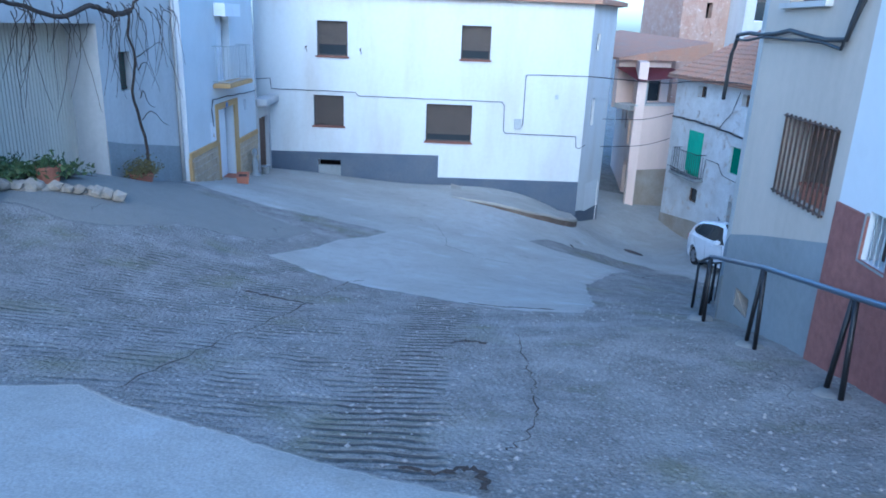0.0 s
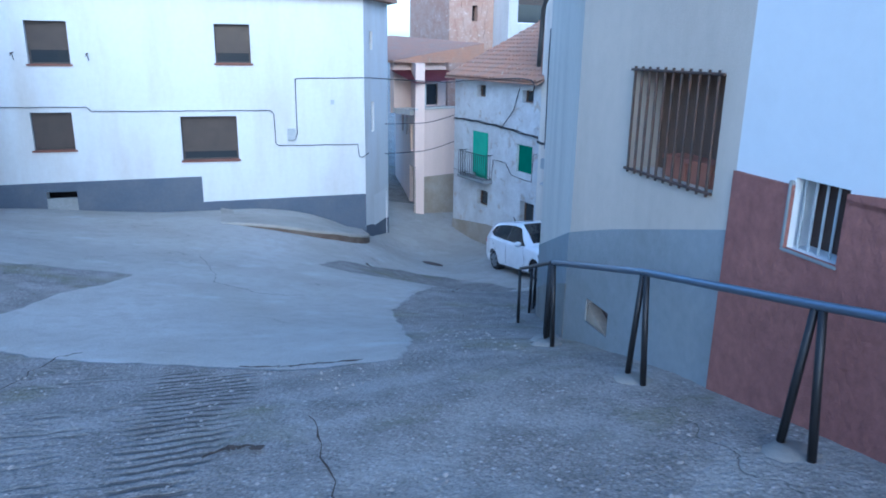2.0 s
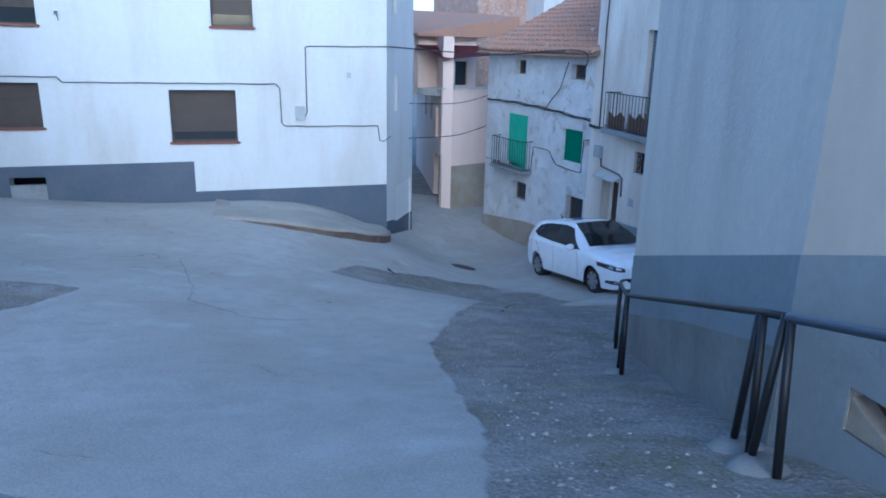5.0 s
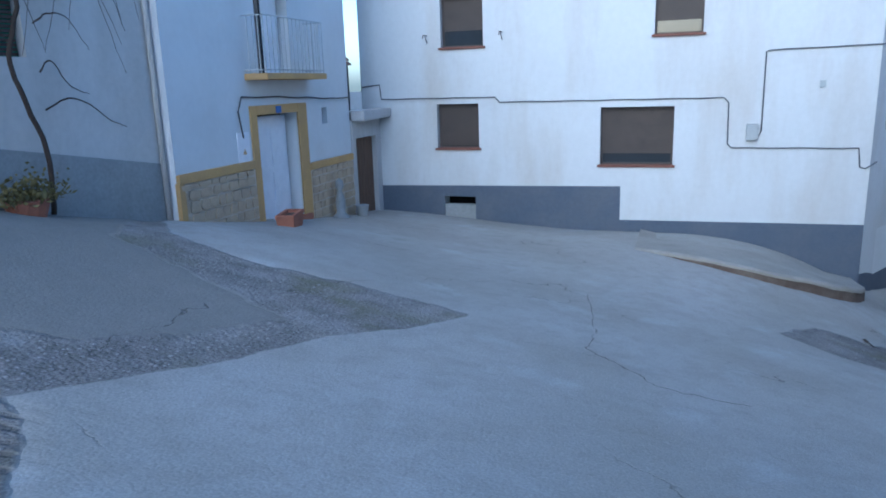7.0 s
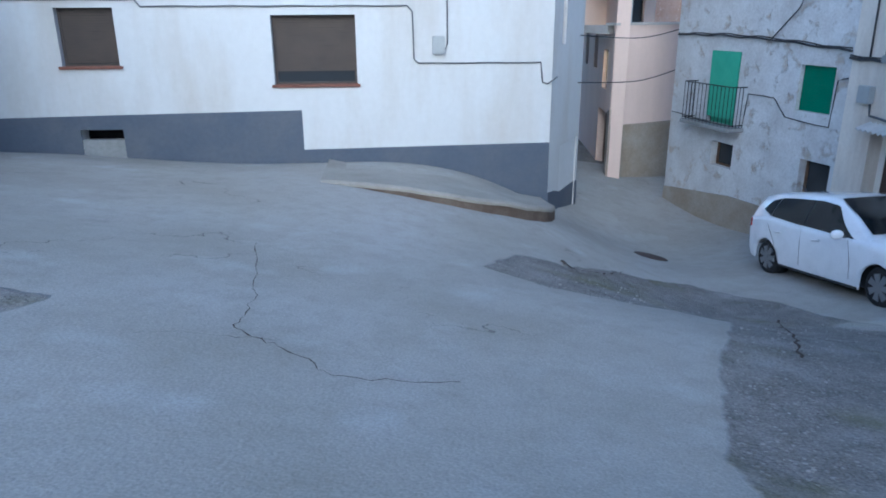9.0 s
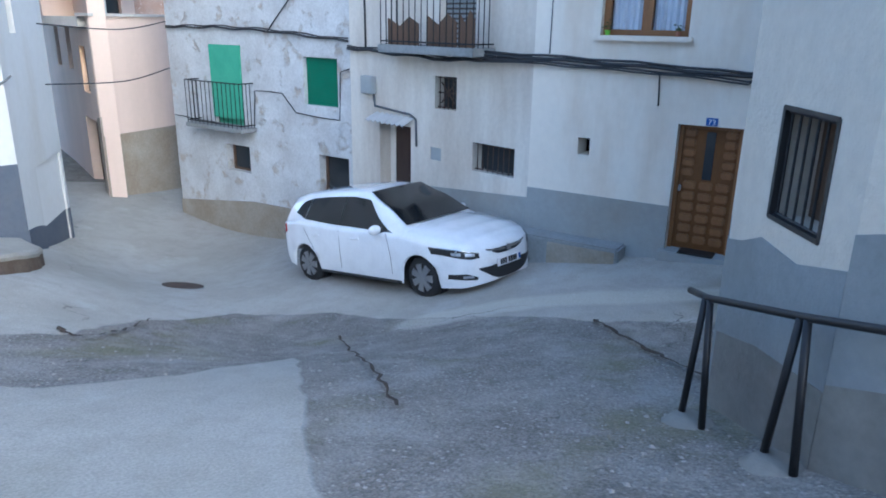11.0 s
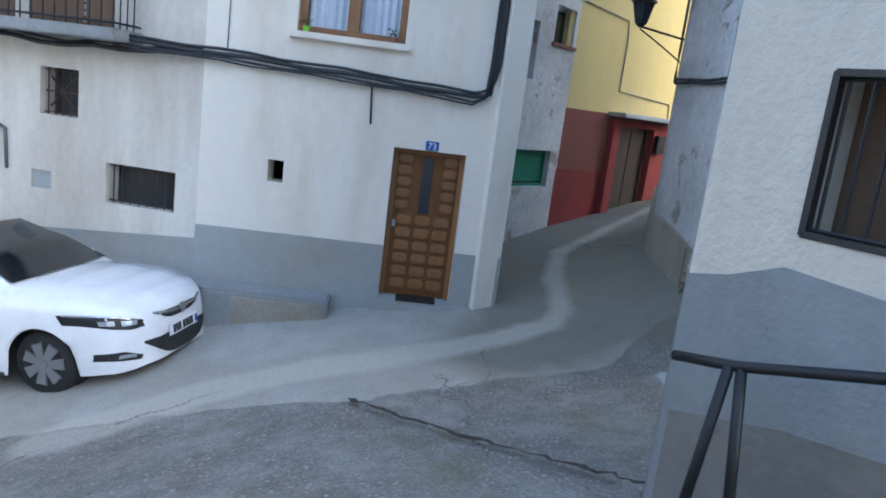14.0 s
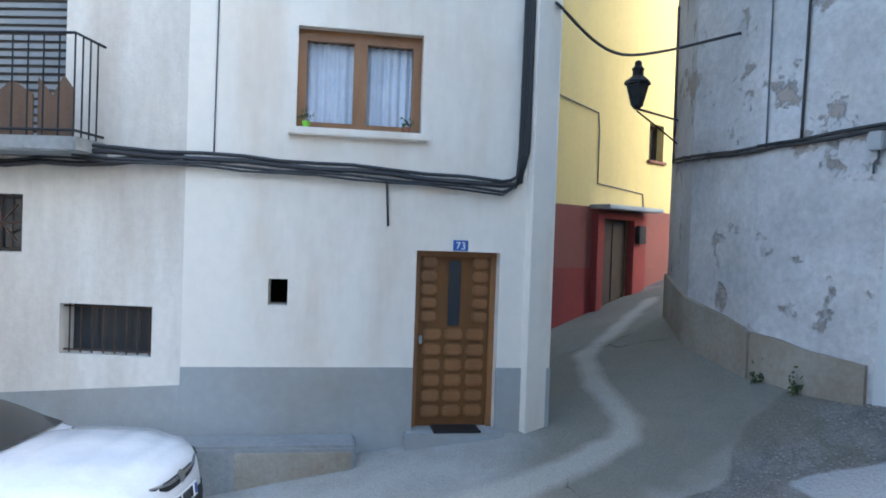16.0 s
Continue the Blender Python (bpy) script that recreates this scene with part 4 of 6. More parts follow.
def corner_house():
    f = H
    h = house("ivory_house", f, "ivory rendered house with a grey band and a carved wooden door", -5)
    win, door, hole = (1.57, 2.84, -1.9, -0.88), (0.68, 1.57, -5.2, -3.1), (2.87, 3.06, -3.7, -3.43)
    part("front_wall", wall_mesh(f, 0.09, f.length, LOW, 4.5, [win, door, hole]), IVORY, h)
    for a, b in ((0.09, 0.68), (1.57, f.length)):
        part("grey_band", slab(f, a, b, -7, -4.32, -0.02, 0.01), GREYBAND, h)
    # interior shade painted as a black sheet
    part("room_shade_sheet", slab(f, 0.1, f.length - 0.05, LOW, 4.4, -0.75, -0.70), UNLIT, h)
    part("side_wall", wall_mesh(H2, 0, H2.length, LOW, 4.5, [], 0.3), IVORY, h)
    part("corner_band", slab(f, 0.082, 0.3, -7, -4.32, -0.39, 0.008), GREYBAND, h)
    part("grey_band", slab(H2, 0.0, H2.length, -7, -4.32, -0.02, 0.01), GREYBAND, h)
    part("roof", slab(f, -0.2, f.length, 4.5, 4.75, -6, 0.4), TILEM, h)
    # carved door
    d = part("wooden_door", slab(f, 0.68, 1.57, -5.0, -3.1, -0.24, -0.19), WOODG, h, "varnished brown wooden door with carved square panels")
    for j in range(6):
        z0 = -4.88 + j * 0.165
        for i in range(3):
            s = 0.79 + i * 0.235
            part("panel", bevelled(slab(f, s, s + 0.19, z0, z0 + 0.125, -0.2, -0.15), 0.02), WOOD, d)
    for j in range(5):
        z0 = -3.86 + j * 0.145
        for s in (0.76, 1.32):
            part("panel", bevelled(slab(f, s, s + 0.17, z0, z0 + 0.11, -0.2, -0.15), 0.02), WOOD, d)
    part("glass_slot", bevelled(slab(f, 1.06, 1.19, -3.9, -3.2, -0.2, -0.175), 0.006), GLASS, d)
    part("knob", bevelled(slab(f, 1.46, 1.5, -4.1, -4.0, -0.2, -0.14), 0.01), CHROME, d)
    for a, b, c, e in ((0.68, 0.74, -5.0, -3.1), (1.51, 1.57, -5.0, -3.1), (0.74, 1.51, -3.16, -3.1)):
        part("door_frame", slab(f, a, b, c, e, -0.22, -0.15), WOOD, h)
    part("threshold", bevelled(slab(f, 0.6, 1.65, -5.6, -4.98, -0.25, 0.14), 0.02), GREYBAND, h)
    mat_ = part("door_mat", bevelled(slab(f, 0.85, 1.35, -4.98, -4.955, -0.15, 0.13), 0.006), BLACKP, None)
    tagged(mat_, "dark doormat on a concrete threshold", "doormat")
    # number plate
    n = part("number_plate", bevelled(slab(f, 1.03, 1.19, -3.09, -2.98, 0.0, 0.012), 0.003), BLUEP, None)
    tagged(n, "blue enamel house number plate above a door", "house number")
    cu = bpy.data.curves.new("digits", 'FONT')
    cu.body, cu.size, cu.extrude, cu.align_x = "73", 0.11, 0.002, 'CENTER'
    tx = new("digits", cu)
    tx.data.materials.append(WHITEP)
    o = f(1.11, -3.075, 0.015)
    ux = -f.u
    tx.matrix_world = Matrix(((ux.x, 0, f.n.x, o.x), (ux.y, 0, f.n.y, o.y), (0, 1, 0, o.z), (0, 0, 0, 1)))
    tx.parent = n
    # upper window
    w = bmesh.new()
    s0, s1, z0, z1 = win
    for a, b, c, e in ((s0, s0 + .09, z0, z1), (s1 - .09, s1, z0, z1), (s0 + .09, s1 - .09, z0, z0 + .08), (s0 + .09, s1 - .09, z1 - .11, z1), ((s0 + s1) / 2 - .07, (s0 + s1) / 2 + .07, z0 + .08, z1 - .11)):
        slab(f, a, b, c, e, -0.2, -0.12, w)
    wn_ = part("window", w, WOOD, h, "brown wooden window with lace curtains")
    for a, b in ((s0 + .09, (s0 + s1) / 2 - .07), ((s0 + s1) / 2 + .07, s1 - .09)):
        bm = bmesh.new()
        n_ = 24
        for i in range(n_):
            p, q = a + (b - a) * i / n_, a + (b - a) * (i + 1) / n_
            v = [bm.verts.new(f(s, z, -0.23 + 0.018 * math.sin(s * 70))) for s, z in ((p, z0 + .08), (q, z0 + .08), (q, z1 - .11), (p, z1 - .11))]
            bm.faces.new(v)
        part("curtain", bm, CURTAIN, wn_)
    part("window_sill", bevelled(slab(f, s0 - .07, s1 + .07, z0 - .08, z0, -0.15, 0.09), 0.012), IVORY, wn_)
    for s, m_, nm in ((2.74, plain("lime_plastic", (0.25, 0.6, 0.05)), "lime green flower pot on a window sill"), (1.72, TERRA, "small brown flower pot on a window sill")):
        pot = thing("flower_pot", *f(s, z0, -0.03), nm, "flower pot")
        bm = bmesh.new()
        tube(bm, [f(s, z0, -0.03), f(s, z0 + 0.07, -0.03)], [0.03, 0.042], 10)
        part("pot", bm, m_, pot)
        bm = bmesh.new()
        rnd = random.Random(int(s * 10))
        for _ in range(26):
            c = f(s + rnd.gauss(0, .035), z0 + 0.08 + abs(rnd.gauss(0, .04)), -0.03 + rnd.gauss(0, .025))
            v = [bm.verts.new(c + Vector((rnd.gauss(0, .018), rnd.gauss(0, .018), rnd.gauss(0, .018)))) for _ in range(3)]
            bm.faces.new(v)
        part("leaves", bm, LEAF, pot)
    # cables
    for k, (r, dz) in enumerate(((0.03, 0), (0.02, 0.05), (0.016, -0.05), (0.013, -0.08))):
        cable("power_cable", f, [(4.9, -2.25 + dz), (3.7, -2.27 + dz), (1.9, -2.33 + dz), (0.7, -2.40 + dz), (0.5 + k * 0.02, -2.34 + dz), (0.44 + k * 0.03, -2.0), (0.42 + k * 0.03, 1.5)], CABLE, r, 0.05 + 0.012 * k, "thick black power cable along an ivory house wall", 0.012, k)
    cable("wall_cable", f, [(1.91, -2.38), (1.88, -2.86)], CABLE, 0.012, 0.02, "short black cable hanging on a wall", 0.0)
    cable("wall_cable", f, [(3.62, -2.2), (3.60, 1.5)], CABLEG, 0.008, 0.01, "thin vertical cable on an ivory wall", 0.0)
    # low bench along the wall
    b = part("stone_bench", bevelled(slab(f, 2.15, 3.95, -6.4, -5.0, 0.0, 0.42), 0.03), GREYD, None)
    tagged(b, "low rough concrete bench built along a house wall", "bench")
    part("bench_front", bevelled(slab(f, 2.2, 3.3, -6.4, -5.06, 0.40, 0.435), 0.01), BASEB, b)


def middle_house():
    f = M
    h = house("stained_house", f, "old ivory house with stained render, balcony and dark door", -5)
    door, g1, b1, small, bal = (2.84, 3.75, -6.0, -3.66), (1.66, 2.2, -3.25, -2.67), (0.3, 1.25, -4.24, -3.74), (2.03, 2.32, -4.2, -3.96), (1.25, 2.1, -2.15, 0.4)
    part("front_wall", wall_mesh(f, 0.0, f.length, LOW, 4.2, [door, g1, b1, small, bal]), PATCHY, h)
    part("grey_band", prism(bmesh.new(), f, [(0, -7.5), (2.84, -7.5), (2.84, -4.75), (0, -4.5)], -0.02, 0.01), GREYBAND, h)
    body(h, f, 0, f.length, 4.2, PATCHY, 7)
    part("wooden_door", slab(f, 2.84, 3.6, -6.2, -3.7, -0.35, -0.3), WOODD, h, "dark brown wooden door")
    part("door_jamb", slab(f, 3.6, 3.75, -6.2, -3.66, -0.38, -0.28), IVORY, h)
    bm = bmesh.new()
    n = 28
    for i in range(n):
        p, q = 2.75 + 1.1 * i / n, 2.75 + 1.1 * (i + 1) / n
        zz = [(-3.47 + 0.025 * math.sin(s * 45)) for s in (p, q)]
        v = [bm.verts.new(x) for x in (f(p, zz[0] - 0.12, 0.3), f(q, zz[1] - 0.12, 0.3), f(q, zz[1], 0.0), f(p, zz[0], 0.0), f(p, zz[0] - 0.14, 0.3), f(q, zz[1] - 0.14, 0.3))]
        bm.faces.new(v[:4])
        bm.faces.new((v[0], v[1], v[5], v[4]))
    part("door_canopy", bm, GREYR, h, "small corrugated canopy over the door")
    part("number_plate", slab(f, 3.2, 3.36, -3.66, -3.55, 0.01, 0.02), BLUEP, h)
    for (a, b, c, e), n in ((g1, 5), (b1, 8)):
        part("window", slab(f, a, b, c, e, -0.3, -0.25), GLASS, h)
        grille(h, f, a, b, c, e, n, 2, -0.08, 0.009, RUST)
    x = thing_part("grille_scroll", h)
    for k in range(4):
        ang = k * math.pi / 4
        c = ((g1[0] + g1[1]) / 2, (g1[2] + g1[3]) / 2)
        part("scroll_bar", tube(bmesh.new(), [f(c[0] - .24 * math.cos(ang), c[1] - .26 * math.sin(ang), -.07), f(c[0] + .24 * math.cos(ang), c[1] + .26 * math.sin(ang), -.07)], 0.012), RUST, x)
    part("small_hatch", slab(f, *small, -0.08, -0.03), PLASTIC, h)
    b = balcony(h, f, 0.85, 3.1, -2.15, -1.2, 0.5, IRON, GREYD, 15, 0.14)
    win = part("balcony_door", slab(f, *bal, -0.2, -0.16), BLIND, h)
    for k in range(30):
        part("slat", slab(f, bal[0] + .03, bal[1] - .03, bal[2] + 0.06 + k * 0.082, bal[2] + 0.11 + k * 0.082, -0.16, -0.135), CEMENT, win)
    rnd = random.Random(8)
    for s, w, hh in ((2.2, 0.8, 0.45), (1.3, 0.7, 0.5), (0.9, 0.35, 0.55)):
        o = part("plank_board", prism(bmesh.new(), f, [(s, -2.15), (s + w, -2.15), (s + w, -2.15 + hh), (s + w * .6, -2.15 + hh * .7), (s + w * .3, -2.15 + hh * 1.05), (s, -2.15 + hh * .8)], 0.40, 0.42), WOODO, None)
        tagged(o, "weathered broken board leaning on balcony rails", "board", "balcony boards")
    # wire, conduit and meter
    mb = part("meter_box", bevelled(slab(f, 3.83, 4.18, -3.12, -2.78, 0, 0.13), 0.012), PLASTIC, None)
    tagged(mb, "grey plastic meter box on a stained wall", "meter box")
    cable("conduit", f, [(3.9, -3.1), (3.86, -3.35), (2.85, -3.42), (2.68, -3.5), (2.66, -4.0)], CABLEG, 0.022, 0.025, "grey conduit running down a wall", 0.0)
    for k, (r, dz) in enumerate(((0.03, 0), (0.018, 0.05))):
        cable("power_cable", f, [(0.0, -2.30 + dz), (1.8, -2.38 + dz), (4.0, -2.30 + dz), (4.65, -2.28 + dz)], CABLE, r, 0.06, "thick black power cable under a balcony", 0.02, k)
    cable("wall_cable", f, [(4.1, -2.28), (4.15, 0.5), (4.1, 1.5)], CABLE, 0.02, 0.04, "black cable running up a house corner", 0.01)


def peeling_house():
    f = S
    h = house("peeling_house", f, "old house with peeling whitewash, green shutters and tiled roof", -6)
    holes = [(3.35, 4.4, -4.2, -2.34), (0.36, 1.35, -3.5, -2.5), (3.25, 4.1, -5.27, -4.63), (0.1, 0.97, -5.6, -4.54), (3.64, 4.3, -0.98, -0.52), (0.44, 1.16, -1.0, -0.56)]
    part("front_wall", wall_mesh(f, 0.0, f.length, LOW, -0.3, holes), PEEL, h)
    part("worn_base", prism(bmesh.new(), f, [(0, -8), (f.length, -8), (f.length, -6.3), (3.2, -5.95), (0, -5.85)], -0.02, 0.03), BASEB, h)
    body(h, f, 0.0, f.length, -0.35, PEEL, 7)
    for k, (a, b, c, e) in enumerate(holes[:2]):
        w = part("window", slab(f, a, b, c, e, -0.15, -0.11), (GREENL, GREEN)[k], h)
        n = int((e - c) / 0.06)
        for i in range(n):
            part("slat", slab(f, a + .02, b - .02, c + 0.01 + i * 0.06, c + 0.055 + i * 0.06, -0.11, -0.095), (GREENL, GREEN)[k], w)
    part("hung_blind", prism(bmesh.new(), f, [(3.36, -4.0), (4.40, -4.0), (4.42, -2.33), (3.32, -2.33)], 0.02, 0.05), GREENL, h)
    for a, b, c, e in holes[2:]:
        blind_window(h, f, a, b, c, e, drop=0.0, sill=False, deep=0.2, frame=WOODO)
    balcony(h, f, 3.0, 4.95, -4.15, -3.15, 0.4, IRON, GREYD, 13, 0.1)
    tile_roof(h, f, -0.2, f.length + 0.3, -0.28, 5.0, 2.6, 0.35)
    for k, (r, dz) in enumerate(((0.022, 0), (0.016, 0.04))):
        cable("wall_cable", f, [(0.0, -2.15 + dz), (2.35, -2.0 + dz), (4.2, -1.95 + dz), (6.0, -1.98 + dz)], CABLE, r, 0.05, "black power cable across a peeling wall", 0.02, k)
    cable("wall_cable", f, [(2.35, -2.0), (1.6, -1.3), (1.25, -0.5)], CABLE, 0.014, 0.04, "black cable climbing a peeling wall", 0.01)
    cable("wall_cable", f, [(-0.0, -2.7), (0.25, -2.75), (0.3, -3.75), (1.6, -3.7), (2.0, -3.3), (2.9, -3.3), (3.0, -4.2), (6.0, -4.1)], CABLE, 0.012, 0.03, "thin cable looped round the windows of a peeling wall", 0.01)
    ob = part("overhead_cable", tube(bmesh.new(), smooth_line([A(11.9, -0.17, 0.05), Vector((8.0, 27.3, -0.33)), S(4.0, -0.35, 0.5), S(0.2, -0.15, 0.45), S(0.1, -0.7, 0.3)], 8), 0.02), CABLE, None, smooth=True)
    tagged(ob, "black cable strung across the street between houses", "cable")
    for z in (-1.9, -3.0):
        ob = part("overhead_cable", tube(bmesh.new(), smooth_line([A2(2.0, z, 0.05), Vector((8.2, 30, z - 0.12)), S(6.0, z + 0.05, 0.05)], 8), 0.014), CABLE, None, smooth=True)
        tagged(ob, "thin cable strung across the street between houses", "cable")


def far_houses():
    f = P1
    h = house("pink_house", f, "pale pink house with a covered terrace and maroon awning", -5)
    part("front_wall", wall_mesh(f, 0, f.length, LOW, -1.75, [], 0.06), PINK, h)
    part("brown_base", slab(f, 0, f.length, -8, -4.7, -0.02, 0.015), BASEB, h)
    wins = [(1.0, 1.8, -3.7, -2.5), (3.0, 3.7, -3.2, -2.0), (5.0, 5.7, -3.2, -2.0), (3.0, 3.6, -1.2, -0.2), (5.2, 5.8, -1.2, -0.2)]
    part("side_wall", wall_mesh(P2, 0, P2.length, LOW, 0.2, wins + [(0.5, 2.2, -6.6, -4.4)]), PINK, h)
    for a, b, c, e in wins:
        blind_window(h, P2, a, b, c, e, drop=0.5, sill=False, deep=0.12)
    glow = bpy.data.materials.new("warm_lamp_light")
    glow.use_nodes = True
    b = glow.node_tree.nodes["Principled BSDF"]
    b.inputs["Emission Color"].default_value = (1.0, 0.62, 0.22, 1)
    b.inputs["Emission Strength"].default_value = 0.5
    part("lit_pane", slab(P2, 1.1, 1.7, -3.6, -2.6, -0.13, -0.12), glow, h, "window lit warm yellow from inside")
    part("side_base", prism(bmesh.new(), P2, [(0.0, -8), (0.5, -8), (0.5, -4.3), (0.0, -4.2)], -0.02, 0.015), BASEB, h)
    part("garage_door", slab(P2, 0.5, 2.2, -7, -4.4, -0.3, -0.25), WOODO, h)
    back = Face(f(0, 0, -1.6)[:2], f(f.length, 0, -1.6)[:2])
    part("terrace_wall", wall_mesh(back, 0, back.length, -2, 0.2, [(1.4, 2.5, -1.7, -0.75)], 0.3), PINK, h)
    part("terrace_window", slab(back, 1.4, 2.5, -1.7, -0.75, -0.15, -0.1), GLASS, h)
    part("terrace_ledge", slab(f, -0.05, f.length, -1.75, -1.68, -0.4, 0.06), GREYR, h)
    part("terrace_floor", slab(f, 0, f.length, -2.0, -1.76, -1.7, -0.4), GREYR, h)
    for s in (0.35, 0.6):
        part("post", slab(f, s, s + 0.08, -1.7, -0.5, -0.2, -0.12), PLASTIC, h)
    bm = bmesh.new()
    v = [bm.verts.new(f(s, z, d)) for s, z, d in ((-0.2, -0.62, 0.3), (f.length, -0.42, 0.3), (f.length, -0.12, -1.6), (-0.2, -0.12, -1.6))]
    bm.faces.new(v)
    bmesh.ops.solidify(bm, geom=bm.faces[:], thickness=0.06)
    part("awning", bm, MAROON, h, "maroon sheet awning over the terrace")
    bm = bmesh.new()
    q = [f(-0.3, 0.2, -1.2), f(f.length + 2, 0.2, -1.2), f(f.length + 2, 0.2, -9), f(-0.3, 0.2, -9)]
    r = [f(-0.3, 0.3, -1.2), f(f.length + 2, 1.1, -1.2), f(f.length + 2, 1.5, -9), f(-0.3, 0.5, -9)]
    a, b = [bm.verts.new(p) for p in q], [bm.verts.new(p) for p in r]
    bm.faces.new(a)
    bm.faces.new(b)
    for i in range(4):
        bm.faces.new((a[i], a[(i + 1) % 4], b[(i + 1) % 4], b[i]))
    part("roof", bm, TILEM, h)
    # brick tower and the house beside it, behind the roofs
    f = Face((12.4, 40.5), (15.2, 41.0))
    t = house("brick_house", f, "tall old brick and rubble house behind the roofs", -3)
    part("front_wall", wall_mesh(f, 0, f.length, LOW, 6.5, [(1.4, 1.75, 2.3, 3.1)]), BRICKM, t)
    body(t, f, 0, f.length, 6.5, BRICKM, 5)
    rnd = random.Random(5)
    z, n = -0.5, 0
    while z < 6.0:
        s = 0.0
        while s < f.length - 0.4:
            w = rnd.uniform(0.25, 0.55)
            if not (1.1 < s + w / 2 < 2.0 and 2.1 < z < 3.2) and rnd.random() < 0.8:
                part("stone", slab(f, s + .02, min(s + w - .03, f.length), z, z + 0.23, -0.02, 0.02 + rnd.uniform(0, .03)), BRICKM, t)
            s += w
        z += 0.27
    f = Face((15.4, 39.5), (20.5, 40.5))
    u = house("upper_house", f, "far brown house with a white-framed window", -3)
    part("front_wall", wall_mesh(f, 0, f.length, LOW, 5.5, [(0.6, 4.2, 2.2, 3.8)]), GREYR, u)
    body(u, f, 0, f.length, 5.5, GREYR, 5)
    blind_window(u, f, 0.6, 4.2, 2.2, 3.8, drop=0.4, sill=False, frame=WHITEP)
    # houses that close the street end
    f = Face((-12, 56), (8.5, 54))
    e = house("end_house", f, "pale house closing the far end of the street", -7)
    part("front_wall", wall_mesh(f, 0, f.length, LOW, -1.6, []), PINK, e)
    body(e, f, 0, f.length, -1.7, PINK, 6)


def alley():
    f = N1
    h = house("grey_plaster_house", f, "grey patched house with a small green window", -4)
    gw = (2.05, 3.4, -3.75, -3.1)
    up = (1.85, 2.42, -1.92, -0.98)
    up2 = (2.92, 3.6, -1.25, -0.62)
    part("front_wall", wall_mesh(f, -0.5, f.length, LOW, 5, [gw, up, up2]), PEEL2, h)
    body(h, f, -0.5, f.length, 5, PEEL2, 5)
    blind_window(h, f, *gw, GREEN, False, 0.1, 1.0, frame=GREEN)
    blind_window(h, f, *up, drop=0.0, sill=False, frame=WOOD)
    blind_window(h, f, *up2, drop=0.0, sill=True, frame=PLASTIC)
    f = Y
    h = house("yellow_house", f, "yellow house with a dark red painted base and doorway", -4)
    door = (1.62, 2.62, -5.0, -2.5)
    win = (3.3, 3.85, -1.25, -0.5)
    part("front_wall", wall_mesh(f, 0, f.length + 2, LOW, 6, [door, win]), YELLOW, h)
    body(h, f, 0, f.length + 2, 6, YELLOW, 5)
    faded = mat("faded_red_paint", (0.25, 0.095, 0.08), (0.20, 0.085, 0.075), 0.9, 1.0, 0.5, 0.05, 0.2, 40)
    for a, b in ((0, 1.62), (2.62, 5.5)):
        part("red_base", slab(f, a, b, -6, -2.29, -0.02, 0.012), faded, h)
    part("red_base", slab(f, 1.62, 2.62, -2.5, -2.29, -0.02, 0.012), faded, h)
    for a, b, c, e in ((1.42, 1.62, -5, -2.4), (2.62, 3.05, -5, -2.4), (1.62, 2.62, -2.5, -2.4)):
        part("door_surround", slab(f, a, b, c, e, 0, 0.16), DKRED, h)
    part("low_red", slab(f, 0, 1.42, -6, -3.42, 0.0, 0.02), DKRED, h)
    metal = part("metal_door", slab(f, 1.62, 2.62, -5, -2.5, -0.08, -0.03), BLIND, h)
    for k in range(2):
        part("door_leaf", bevelled(slab(f, 1.66 + 0.48 * k, 2.1 + 0.48 * k, -4.9, -2.56, -0.03, -0.012), 0.006), BLIND, metal)
    part("mail_box", bevelled(slab(f, 2.66, 2.9, -2.95, -2.6, 0.16, 0.26), 0.01), BLACKP, h)
    part("door_canopy", bevelled(slab(f, 1.35, 3.2, -2.33, -2.25, -0.02, 0.45), 0.012), ZINC, h, "small zinc canopy over the red doorway")
    blind_window(h, f, *win, drop=0.0, frame=WOODD)
    cable("wall_cable", f, [(0.3, -0.4), (1.5, -0.55), (1.55, -0.9), (1.55, -1.85), (3.1, -1.95), (3.15, -2.3)], CABLEG, 0.012, 0.02, "thin cable on a yellow wall", 0.0)
    f = WN
    h = house("flaking_house", f, "tall old house with flaking white plaster and stone base", -4)
    door = (1.84, 2.45, -5, -2.47)
    part("front_wall", wall_mesh(f, 0, f.length, LOW, 6, [door]), PEEL2, h)
    part("corner_wall", wall_mesh(WM, 0, WM.length, LOW, 6, []), PEEL2, h)
    part("corner_wall", wall_mesh(W, 0, W.length, LOW, 6, []), PEEL2, h)
    part("rough_base", prism(bmesh.new(), f, [(0, -6), (1.3, -6), (1.3, -4.05), (0.7, -4.0), (0.35, -3.93), (0, -3.9)], -0.02, 0.05), BASEB, h)
    part("rough_base", prism(bmesh.new(), WM, [(0, -6), (WM.length, -6), (WM.length, -3.9), (0.9, -3.78), (0, -3.62)], -0.02, 0.07), BASEB, h)
    part("rough_base", prism(bmesh.new(), W, [(0, -6), (W.length, -6), (W.length, -3.62), (0.7, -3.5), (0, -3.4)], -0.02, 0.05), BASEB, h)
    part("plaster_patch", prism(bmesh.new(), f, [(1.36, -4.6), (1.82, -4.6), (1.82, -2.5), (1.72, -2.36), (1.6, -2.25), (1.47, -2.28), (1.43, -2.5), (1.4, -3.4)], -0.02, 0.018), WHITE2, h)
    part("wooden_door", slab(f, *door, -0.3, -0.25), WOODO, h)
    end = Face((15.55, 15.05), (17.5, 10.8), -1)
    part("end_wall", wall_mesh(end, 0, end.length, LOW, 6, []), PEEL2, h)
